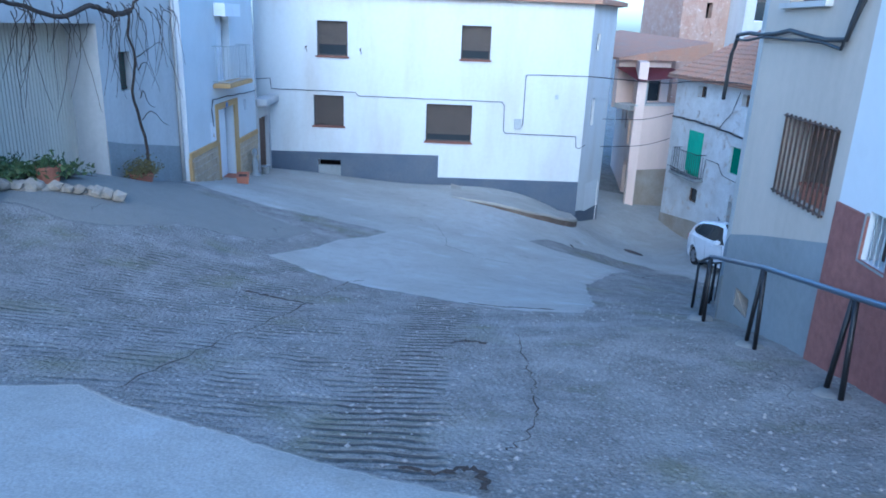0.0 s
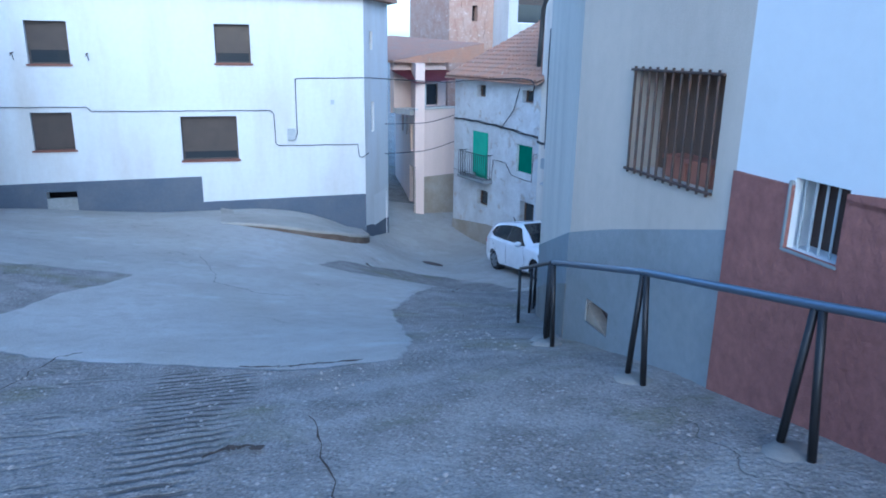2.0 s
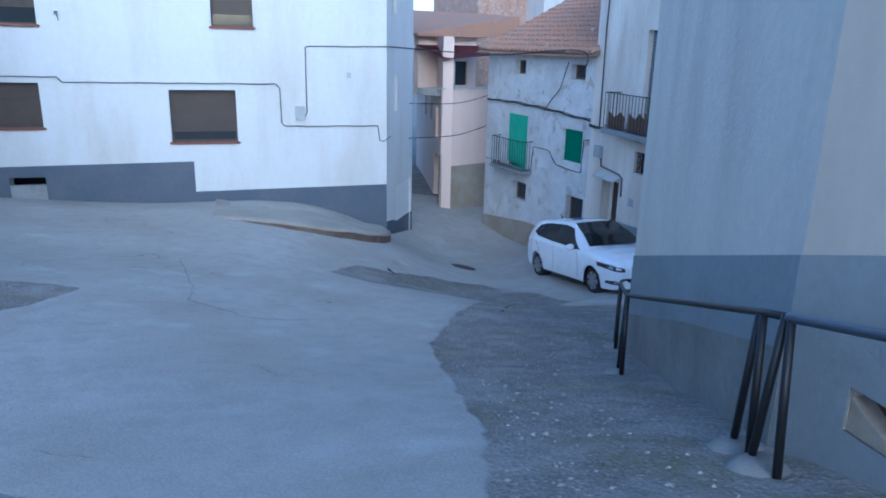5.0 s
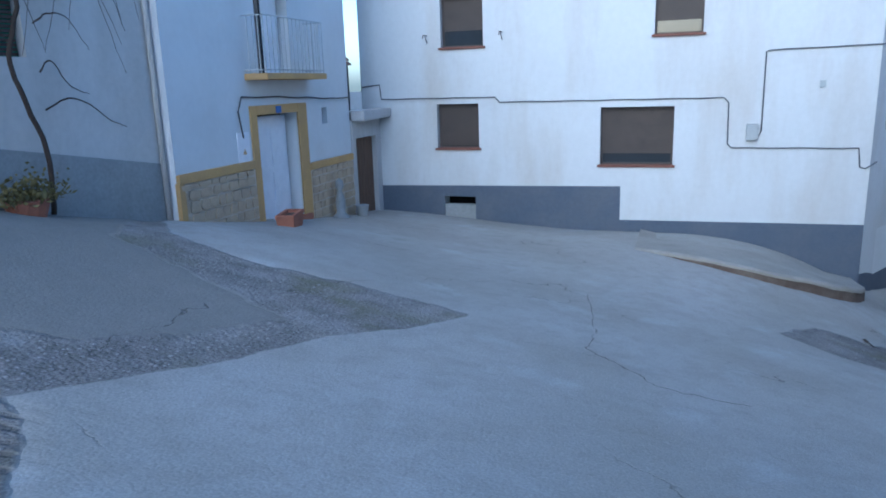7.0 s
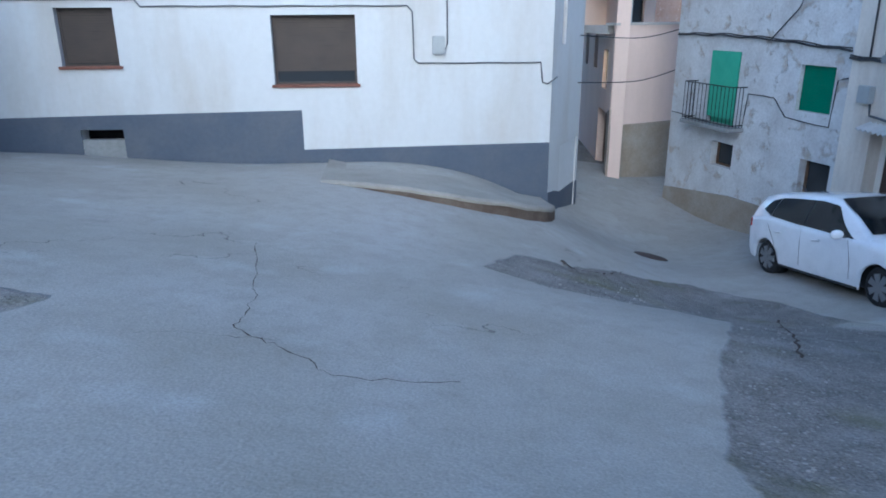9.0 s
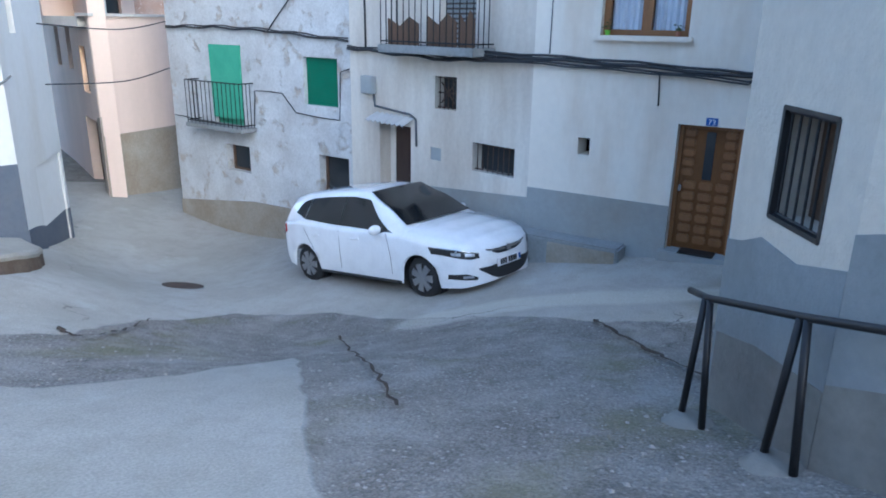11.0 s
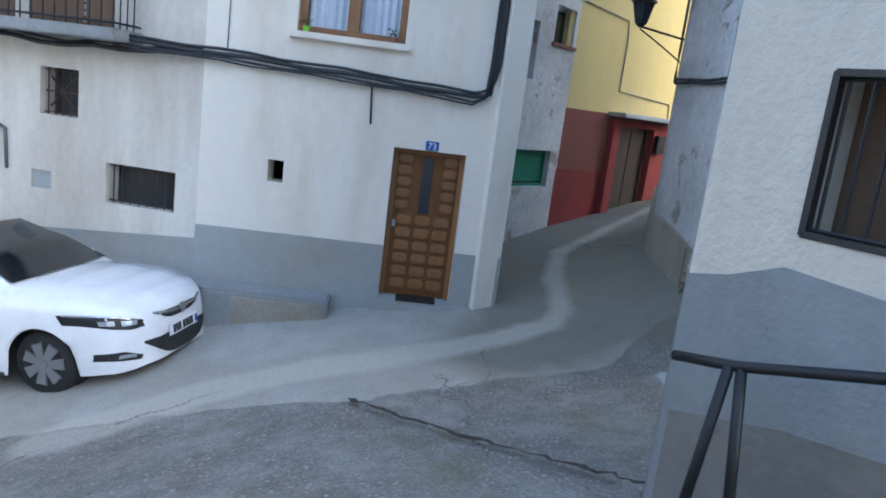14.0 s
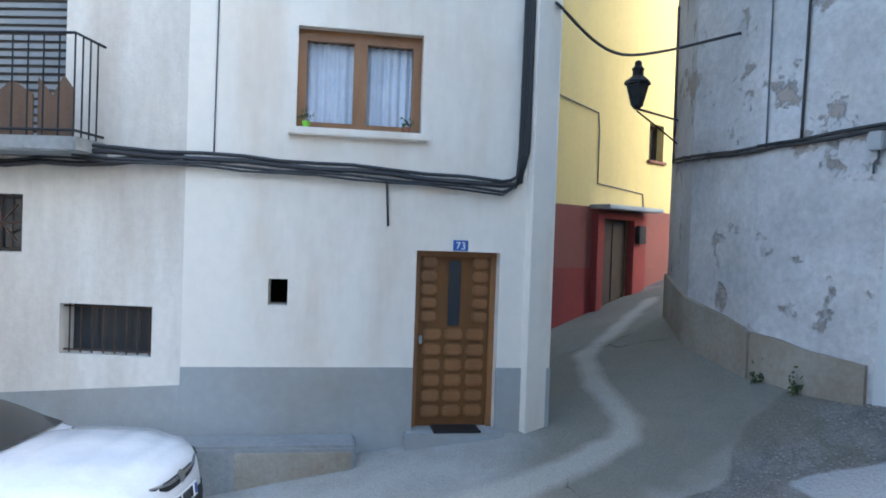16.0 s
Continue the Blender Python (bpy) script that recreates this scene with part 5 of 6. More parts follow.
    for k, dz in enumerate((0, 0.045)):
        label = "black power cable across a flaking plaster wall"
        cable("power_cable", W, [(0.32, 0.6), (0.34, -0.4), (0.36, -1.72 + dz), (W.length, -1.84 + dz)], CABLE, 0.02, 0.04, label, 0.012, k)
        cable("power_cable", WM, [(0, -1.84 + dz), (WM.length, -1.87 + dz)], CABLE, 0.02, 0.04, label, 0.012, k)
        cable("power_cable", f, [(0, -1.87 + dz), (0.53, -1.83 + dz), (1.32, -1.79 + dz), (2.6, -1.70 + dz)], CABLE, 0.02, 0.04, label, 0.012, k)
    cable("wall_cable", f, [(0.52, -1.8), (0.56, -0.3), (0.3, -0.2)], CABLE, 0.016, 0.03, "black cable on a flaking wall", 0.005)
    cable("wall_cable", f, [(0.1, -1.85), (0.12, 1.0)], CABLEG, 0.01, 0.03, "thin grey cable on a flaking wall", 0.005)
    mb = part("meter_box", bevelled(slab(f, 1.26, 1.40, -1.98, -1.80, 0, 0.1), 0.01), PLASTIC, None)
    tagged(mb, "small grey meter box on a flaking wall", "meter box")
    cable("wall_cable", f, [(1.33, -1.98), (1.33, -2.06), (1.29, -2.1), (1.29, -2.2)], CABLEG, 0.012, 0.03, "grey conduit below a meter box", 0.0)
    # weeds at the foot of the wall
    for k, s_ in enumerate((0.15, 0.62)):
        q = f(s_, 0, 0.08)
        weed = thing("weed", q.x, q.y, ground_z(q.x, q.y), "small green weed at the foot of an old wall", "weed", "wall weeds")
        leaf_clump(weed, (q.x, q.y, ground_z(q.x, q.y)), (.04, .04, .10), 60, .035, LEAF, seed=50 + k)
    ob = part("overhead_cable", tube(bmesh.new(), smooth_line([H(0.2, -0.45, 0.1), Vector((13.3, 16.2, -0.62)), WM(1.0, -0.45, 0.05)], 10), 0.018), CABLE, None, smooth=True)
    tagged(ob, "black cable strung over the alley between houses", "cable")
    # street lantern on an iron bracket
    o = W(0.4, -1.05, 0.0)
    c = Vector((14.6, 15.78, -1.02))
    k = c - o
    lamp = thing("street_lantern", c.x, c.y, c.z, "black iron wall lantern on a scrolled bracket", "street lamp")
    bm = tube(bmesh.new(), [o + Vector((0, 0, -0.05)), c + Vector((0, 0, -0.02))], 0.016)
    tube(bm, smooth_line([o + Vector((0, 0, -0.4)), o + k * 0.4 + Vector((0, 0, -0.25)), c + Vector((0, 0, -0.05))], 6), 0.012)
    part("bracket", bm, IRON, lamp)

    def rings(zr, sides=6, bm=None):
        bm = bm or bmesh.new()
        tube(bm, [c + Vector((0, 0, z)) for z, _ in zr], [r for _, r in zr], sides)
        return bm
    part("glass_cage", rings([(0.02, 0.07), (0.32, 0.14)], 4), GLASS, lamp)
    for i in range(4):
        a = i * math.pi / 2
        d0 = Vector((math.cos(a), math.sin(a), 0))
        part("cage_bar", tube(bmesh.new(), [c + d0 * 0.075 + Vector((0, 0, 0.02)), c + d0 * 0.15 + Vector((0, 0, 0.32))], 0.01), IRON, lamp)
    part("cap", rings([(0.32, 0.19), (0.36, 0.18), (0.44, 0.08), (0.5, 0.075), (0.54, 0.09), (0.58, 0.05), (0.64, 0.05), (0.66, 0.015)], 8), IRON, lamp)
    part("base_ring", rings([(-0.03, 0.04), (0.02, 0.08)], 8), IRON, lamp)


# ---- street things ----
def railing():
    posts = [(3.42, 3.9), (3.46, 5.55), (3.45, 7.2), (3.64, 9.15), (3.78, 9.5), (4.8, 12.6), (5.93, 14.6), (6.36, 15.33)]
    r = thing("handrail", 3.5, 7, ground_z(3.5, 7), "black iron handrail with splayed legs beside a sloping lane", "railing")
    tops = []
    for x, y in posts:
        z = ground_z(x, y)
        tops.append(Vector((x, y, z + 0.93)))
    for i, (x, y) in enumerate(posts):
        t = (tops[min(i + 1, len(posts) - 1)] - tops[max(i - 1, 0)])
        t.z = 0
        t.normalize()
        top = tops[i]
        post = thing_part("post", r)
        for k in (-1, 1):
            foot = Vector((x, y, 0)) + t * 0.13 * k
            foot.z = ground_z(foot.x, foot.y) - 0.05
            part("leg", tube(bmesh.new(), [foot, top + t * 0.025 * k], [0.026, 0.024], 8), IRON, post, smooth=True)
        bm = tube(bmesh.new(), [Vector((x, y, ground_z(x, y) - 0.1)), Vector((x, y, ground_z(x, y) + 0.025))], [0.26, 0.14], 14)
        part("footing", bm, CEMENT2, post, smooth=True)
    ends = [tops[0] - Vector((0, 3.0, -0.75))] + tops + [tops[-1] + Vector((0.2, 0.22, -0.06))]
    part("rail", tube(bmesh.new(), ends[:5], 0.028, 10), RAILM, r, "blue-grey steel tube", True)
    part("rail", tube(bmesh.new(), ends[4:], 0.024, 10), IRON, r, smooth=True)


def kerb():
    """A concrete ledge that tapers out along the foot of the white house."""
    line = [(0.2, 23.95), (0.9, 23.65), (1.6, 23.5), (2.7, 23.48), (3.4, 23.75), (4.1, 24.2), (4.6, 24.75), (4.95, 25.5)]
    pts = smooth_line([(x, y, 0) for x, y in line], 6, 0.012, 5)
    top, face = bmesh.new(), bmesh.new()
    rows, rows2 = [], []
    for i, q in enumerate(pts):
        t = i / (len(pts) - 1)
        s = q.x + 6.75
        p = A(s, 0, 0.0)
        g0, g1 = ground_z(p.x, p.y), ground_z(q.x, q.y)
        w = noise.noise((s * 2, 1, 1)) * 0.025
        z = g1 + 0.03 + 0.26 * min(t * 1.5, 1) ** 0.8 + w
        back = max(g0 + 0.012, min(z - 0.05, -4.42 - 0.21 * (s - 7.0)))
        c = p.lerp(q, 0.5)
        mid = max((back + z) / 2, ground_z(c.x, c.y) + 0.03)
        rows.append([top.verts.new(v) for v in ((p.x, p.y + 0.02, back), (c.x, c.y, mid), (q.x, q.y + .07, z + 0.015), (q.x, q.y + 0.01, z - 0.02), (q.x, q.y + 0.01, z - 0.07))])
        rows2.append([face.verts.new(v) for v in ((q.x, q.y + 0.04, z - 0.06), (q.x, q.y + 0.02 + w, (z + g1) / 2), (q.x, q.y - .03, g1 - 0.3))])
    for bm, rr in ((top, rows), (face, rows2)):
        for a, b in zip(rr, rr[1:]):
            for k in range(len(a) - 1):
                bm.faces.new((a[k], b[k], b[k + 1], a[k + 1]))
    top.faces.new(rows[-1])
    ob = part("kerb", top, mat("dusty_concrete", (0.34, 0.32, 0.28), (0.25, 0.23, 0.195), 0.95, 1.0, 0.5, 0.08, 0.4, 25), None)
    tagged(ob, "rough concrete ledge along the foot of a white house", "kerb", kind="structure")
    # front face, darker and browner than the ledge top
    part("kerb_face", face, mat("dark_brown_face", (0.115, 0.085, 0.065), (0.19, 0.155, 0.12), 0.95, 3.0, 0.5, 0.15, 0.7, 20), ob)


def planter(name, x, y, w, d, hgt, rot, label):
    z = ground_z(x, y)
    t = thing(name, x, y, z, label, "planter")
    f = Face((x - w / 2 * math.cos(rot), y - w / 2 * math.sin(rot)), (x + w / 2 * math.cos(rot), y + w / 2 * math.sin(rot)))
    bm = bmesh.new()
    lo = [bm.verts.new(f(s, z - 0.03, q)) for s, q in ((.04, -d / 2 + .03), (w - .04, -d / 2 + .03), (w - .04, d / 2 - .03), (.04, d / 2 - .03))]
    hi = [bm.verts.new(f(s, z + hgt, q)) for s, q in ((0, -d / 2), (w, -d / 2), (w, d / 2), (0, d / 2))]
    bm.faces.new(lo)
    for i in range(4):
        bm.faces.new((lo[i], lo[(i + 1) % 4], hi[(i + 1) % 4], hi[i]))
    part("trough", bm, TERRA, t)
    for q0, q1, s0, s1 in ((-d / 2, -d / 2 + .05, 0, w), (d / 2 - .05, d / 2, 0, w), (-d / 2 + .05, d / 2 - .05, 0, .05), (-d / 2 + .05, d / 2 - .05, w - .05, w)):
        part("rim", slab(f, s0 - .01, s1 + .01, z + hgt - 0.05, z + hgt + 0.01, q0 - .005, q1 + .005), TERRA, t)
    part("soil", slab(f, 0.04, w - .04, z + hgt - 0.08, z + hgt - 0.05, -d / 2 + .04, d / 2 - .04), VINE, t)
    return t


def leaf_clump(t, centre, spread, n, size, material, name="leaves", seed=1):
    rnd = random.Random(seed)
    bm = bmesh.new()
    for _ in range(n):
        c = Vector(centre) + Vector((rnd.gauss(0, spread[0]), rnd.gauss(0, spread[1]), abs(rnd.gauss(0, spread[2]))))
        a = Vector((rnd.gauss(0, 1), rnd.gauss(0, 1), rnd.gauss(0, 1))).normalized() * size * rnd.uniform(.5, 1.2)
        b = a.cross(Vector((rnd.gauss(0, 1), rnd.gauss(0, 1), rnd.gauss(0, 1)))).normalized() * size * 0.4
        bm.faces.new([bm.verts.new(p) for p in (c - a, c + b, c + a, c - b)])
    return part(name, bm, material, t)


def plants():
    p = L(2.2, 0, 0.75)
    planter("terracotta_trough", p.x, p.y, 0.75, 0.35, 0.27, math.pi / 2 + 0.25, "empty terracotta trough beside a white door")
    q = G(2.75, -1.9, 0.35)
    pot = thing("shrub_pot", q.x, q.y, ground_z(q.x, q.y), "low potted shrub with dry yellowish leaves by a wall", "plant")
    z = ground_z(q.x, q.y)
    part("pot", tube(bmesh.new(), [(q.x, q.y, z - .05), (q.x, q.y, z + .2)], [.2, .28], 14), TERRA, pot)
    leaf_clump(pot, (q.x, q.y, z + .18), (.17, .24, .14), 700, .05, DRYLEAF)
    q = G(6.2, -1.9, 0.5)
    z = ground_z(q.x, q.y)
    pot = thing("flower_pot", q.x, q.y, z, "round terracotta pot with green leaves by a garage door", "flower pot")
    part("pot", tube(bmesh.new(), [(q.x, q.y, z - .05), (q.x, q.y, z + .3), (q.x, q.y, z + .33)], [.15, .22, .23], 14), TERRA, pot)
    leaf_clump(pot, (q.x, q.y, z + .32), (.12, .12, .08), 200, .06, LEAF, seed=3)
    q = L(6.4, 0, 0.35)
    z = ground_z(q.x, q.y)
    pot = thing("small_pot", q.x, q.y, z, "small grey stone pot at a house corner", "flower pot")
    part("pot", tube(bmesh.new(), [(q.x, q.y, z - .05), (q.x, q.y, z + .3)], [.12, .17], 12), GREYD, pot)
    st = L(5.4, 0, 0.25)
    z = ground_z(st.x, st.y)
    o = part("garden_figure", tube(bmesh.new(), [(st.x, st.y, z - .05 + v) for v in (0, .1, .2, .45, .6, .72, .8, .95, 1.0)], [.2, .2, .1, .12, .09, .05, .1, .09, .02], 10), GREYD, None, smooth=True)
    tagged(o, "small dark stone figure beside a doorway", "statue")
    # low bed of rubble and plants
    t = thing("plant_bed", -7.2, 12.0, ground_z(-7.2, 12.0), "low rubble-edged bed with dark green plants", "plant bed")
    rnd = random.Random(21)
    for k in range(46):
        x = -8.3 + 2.3 * (k % 23) / 22 + rnd.uniform(-.06, .06)
        y = 11.0 + 1.7 * (k % 23) / 22 + rnd.uniform(-.12, .12) - 0.12 * (k // 23)
        s = rnd.uniform(.1, .19)
        bm = bmesh.new()
        bmesh.ops.create_icosphere(bm, subdivisions=1, radius=s)
        for v in bm.verts:
            v.co *= rnd.uniform(.75, 1.15)
            v.co.z *= .75
            v.co += Vector((x, y, ground_z(x, y) + -.02 + .12 * (k // 23)))
        part("stone", bm, BASEB, t)
    bm = bmesh.new()
    bmesh.ops.create_grid(bm, x_segments=14, y_segments=10, size=1)
    for v in bm.verts:
        x, y = -7.9 + v.co.x * 0.9 + v.co.y * 0.3, 12.1 + v.co.y * 0.6 + v.co.x * .6
        v.co = Vector((x, y, ground_z(x, y) + .12 + .06 * noise.noise((x * 3, y * 3, 0))))
    part("soil", bm, VINE, t)
    for k, (x, y) in enumerate(((-7.2, 12.5), (-8.1, 12.2), (-7.6, 11.9), (-8.5, 11.8))):
        leaf_clump(t, (x, y, ground_z(x, y) + .14), (.28, .24, .07), 420, .07, LEAF, seed=30 + k)
    o = part("concrete_step", bevelled(slab(Face((-9.3, 9.4), (-7.1, 10.9)), 0, 2.6, -3.0, ground_z(-8, 10) + 0.35, -1.2, 0), 0.03), GREYD, None)
    tagged(o, "low concrete step beside a plant bed", "step")


def manhole(x, y, r):
    z = ground_z(x, y) + 0.02
    t = thing("manhole_cover", x, y, z, "round iron manhole cover set in concrete", "manhole cover")
    e = 0.25
    n = Vector((-(ground_z(x + e, y) - ground_z(x - e, y)) / (2 * e), -(ground_z(x, y + e) - ground_z(x, y - e)) / (2 * e), 1)).normalized()
    c = Vector((x, y, z))
    part("frame", tube(bmesh.new(), [c - n * .08, c + n * .016], r + 0.06, 28), GREYD, t)
    part("lid", tube(bmesh.new(), [c - n * .05, c + n * .024], r, 28), RUST, t)


def rubble():
    rnd = random.Random(77)
    bm = bmesh.new()
    for k in range(2600):
        x, y = rnd.uniform(-4.5, 3.3), rnd.uniform(2.0, 16.5)
        if inside(x, y, SMOOTH) > -0.1 or inside(x, y, NEAR) > -0.1 or inside(x, y, DRIVE) > 0:
            x, y = rnd.uniform(2.6, 9.0), rnd.uniform(9.5, 21.5)
            if inside(x, y, SMOOTH) > -0.1 or (x > 4 and y < 9.5 + (x - 4) * 2.45):
                continue
        s = rnd.uniform(.007, .026)
        z = ground_z(x, y)
        vs = [bm.verts.new((x + a * s * rnd.uniform(.7, 1.3), y + b * s * rnd.uniform(.7, 1.3), z + c * s * 0.6)) for a, b, c in ((1, 0, .2), (0, 1, .2), (-1, 0, .2), (0, -1, .2), (0, 0, 1.1))]
        for i in range(4):
            bm.faces.new((vs[i], vs[(i + 1) % 4], vs[4]))
    ob = part("loose_stones", bm, mat("grey_pebble", (0.34, 0.32, 0.30), (0.22, 0.20, 0.18), 0.9, 9.0, 0.6, 0.1, 0.2, 60), None)
    tagged(ob, "small grey stones scattered on worn concrete", "stones", kind="stuff")


def crack(points, width=0.03, seed=1):
    """A weathered gap between slabs, with a ragged line."""
    rnd = random.Random(seed)
    pts = smooth_line([(x, y, 0) for x, y in points], 9, 0.035, seed)
    bm = bmesh.new()
    prev = None
    for i, p in enumerate(pts):
        q = pts[min(i + 1, len(pts) - 1)] - pts[max(i - 1, 0)]
        n = Vector((-q.y, q.x, 0)).normalized() * width * rnd.uniform(0.15, 0.75)
        z = max(ground_z(p.x + a, p.y + b) for a in (-.05, .05) for b in (-.05, .05)) + 0.034
        row = [bm.verts.new((p.x - n.x, p.y - n.y, z)), bm.verts.new((p.x + n.x, p.y + n.y, z))]
        if prev:
            bm.faces.new((prev[0], prev[1], row[1], row[0]))
        prev = row
    ob = part("crack", bm, VINE, None)
    tagged(ob, "dark ragged crack in worn concrete ground", "crack", kind="structure")


def car(front, rear):
    """A white five-door hatchback; front and rear are the wheel centres on its right side."""
    front, rear = Vector(front), Vector(rear)
    k = (front - rear).length / 2.685
    fx = (front - rear).normalized()
    left = Vector((0, 0, 1)).cross(fx).normalized()
    up = fx.cross(left)
    o = (front + rear) / 2 + left * 0.80 * k - up * 0.31 * k
    t = thing("parked_car", o.x, o.y, o.z, "white five-door hatchback parked beside old houses", "car")

    def w(x, y, z):
        return o + (fx * x + left * y + up * z) * k

    def lerp(tab, x):
        for (a, p), (b, q) in zip(tab, tab[1:]):
            if x <= b:
                u = min(max((x - a) / (b - a), 0), 1)
                u = u * u * (3 - 2 * u) * 0.4 + u * 0.6
                return p + (q - p) * u
        return tab[-1][1]
    FA, RA, R = 1.3425, -1.3425, 0.345
    half = [(-2.12, .60), (-2.06, .76), (-1.9, .84), (-1.5, .89), (-.8, .905), (.8, .905), (1.4, .90), (1.75, .865), (1.98, .79), (2.14, .66), (2.22, .52), (2.26, .40)]
    belt = [(-2.12, .80), (-2.03, .98), (-1.4, 1.04), (-.5, .98), (.6, .94), (1.1, .92), (1.6, .86), (2.0, .77), (2.18, .69), (2.26, .64)]
    deck = [(-2.12, .82), (-2.03, 1.02), (-1.4, 1.06), (.6, 1.03), (1.0, 1.03), (1.35, 1.0), (1.75, .935), (2.05, .85), (2.18, .78), (2.26, .70)]
    low = [(-2.12, .42), (-1.9, .28), (-1.6, .22), (1.7, .20), (2.05, .20), (2.26, .24)]
    bm = bmesh.new()
    rows = []
    xs = [-2.12 + 4.38 * i / 110 for i in range(111)]

    def section(x):
        hw, zb, zd, zl = lerp(half, x), lerp(belt, x), lerp(deck, x), lerp(low, x)
        for ax in (FA, RA):
            if abs(x - ax) < R:
                zl = max(zl, .31 + math.sqrt(R * R - (x - ax) ** 2))
        zm = max(zl + 0.02, min(.55, zb - .12))
        return [(hw * .96, zl), (hw, zl + .5 * (zm - zl)), (hw * 1.0, zm), (hw * .985, zb - .07), (hw * .95, zb), (hw * .85, zb + (zd - zb) * .5), (hw * .45, zd), (0, zd + .012)]

    def nose_x(y, z):
        """How far forward the front reaches at that place."""
        x = 2.26
        while x > 1.3:
            sec = section(x)
            for (ya, za), (yb, zb) in zip(sec, sec[1:]):
                if za <= z <= zb and zb > za and ya + (yb - ya) * (z - za) / (zb - za) >= abs(y):
                    return x
            x -= .01
        return x
    for x in xs:
        side = section(x)
        rows.append([bm.verts.new(w(x, -y, z)) for y, z in side] + [bm.verts.new(w(x, y, z)) for y, z in side[-2::-1]])
    for a, b in zip(rows, rows[1:]):
        for i in range(len(a) - 1):
            bm.faces.new((a[i], b[i], b[i + 1], a[i + 1]))
    bm.faces.new(rows[0])
    bm.faces.new(rows[-1])
    part("body", bm, CARW, t, smooth=True)
    part("underbody", _box(w, -1.75, 1.75, -.62, .62, .18, .55), BLACKP, t)
    # cabin
    roof = [(-2.06, 1.02), (-2.0, 1.14), (-1.88, 1.32), (-1.78, 1.41), (-1.4, 1.465), (-.8, 1.51), (-.2, 1.525), (.12, 1.49), (.55, 1.30), (1.10, 1.0)]
    bm = bmesh.new()
    rows = []

    def cab(x, u):
        """A point of the cabin's right side; u from the belt, 0, to the roof's edge, 1."""
        zb, zr = lerp(belt, x) - .01, max(lerp(roof, x), lerp(belt, x) + .005)
        y0, y1 = lerp(half, x) * .93, lerp(half, x) * .93 - .26 * min((zr - zb) / .5, 1)
        return y0 + (y1 - y0) * u ** 1.15, zb + (zr - .045 - zb) * u
    n = 60
    for i in range(n + 1):
        x = -2.06 + 3.16 * i / n
        sec = [cab(x, u) for u in (0, .35, .7, 1.0)]
        ye, ze = sec[-1]
        sec += [(ye * .86, ze + .032), (ye * .5, ze + .045), (0, ze + .05)]
        rows.append([bm.verts.new(w(x, -y, z)) for y, z in sec] + [bm.verts.new(w(x, y, z)) for y, z in sec[-2::-1]])
    for a, b in zip(rows, rows[1:]):
        for i in range(len(a) - 1):
            bm.faces.new((a[i], b[i], b[i + 1], a[i + 1]))
    part("cabin", bm, CARW, t, smooth=True)

    def glass(name, outline, sides=(-1, 1), material=CARG, out=.008):
        for sd in sides:
            bm = bmesh.new()
            cols = []
            for i in range(15):
                v = i / 14
                x0 = outline[0][0] + (outline[1][0] - outline[0][0]) * v
                x1 = outline[3][0] + (outline[2][0] - outline[3][0]) * v
                u0 = outline[0][1] + (outline[1][1] - outline[0][1]) * v
                u1 = outline[3][1] + (outline[2][1] - outline[3][1]) * v
                col = []
                for j in range(6):
                    q = j / 5
                    y, z = cab(x0 + (x1 - x0) * q, u0 + (u1 - u0) * q)
                    col.append(bm.verts.new(w(x0 + (x1 - x0) * q, sd * (y + out), z)))
                cols.append(col)
            for a, b in zip(cols, cols[1:]):
                for j in range(5):
                    bm.faces.new((a[j], b[j], b[j + 1], a[j + 1]))
            part(name, bm, material, t, smooth=True)
    glass("side_window", [(-.37, .07), (.86, .05), (.20, .90), (-.35, .90)])
    glass("side_window", [(-1.30, .10), (-.41, .07), (-.39, .90), (-1.24, .88)])
    glass("door_pillar", [(-.42, .07), (-.36, .07), (-.34, .90), (-.40, .90)], material=BLACKP, out=.007)
    glass("quarter_window", [(-1.62, .40), (-1.31, .10), (-1.25, .88), (-1.46, .76)])

    def screen(name, xa, xb, ya, yb, material=CARG):
        bm = bmesh.new()
        cols = []
        for i in range(13):
            v = -1 + 2 * i / 12
            col = []
            for j in range(7):
                q = j / 6
                x = xa + (xb - xa) * q
                y = (ya + (yb - ya) * q) * v
                ye, ze = cab(x, 1.0)
                zz = ze + .05 - .018 * (abs(y) / ye) ** 2 + .034
                col.append(bm.verts.new(w(x - .05 * v * v * (1 if xa > 0 else -.4), y, zz)))
            cols.append(col)
        for a, b in zip(cols, cols[1:]):
            for j in range(6):
                bm.faces.new((a[j], b[j], b[j + 1], a[j + 1]))
        part(name, bm, material, t, smooth=True)
    screen("windscreen", 1.06, .18, .70, .54)
    screen("rear_window", -2.03, -1.87, .58, .50)
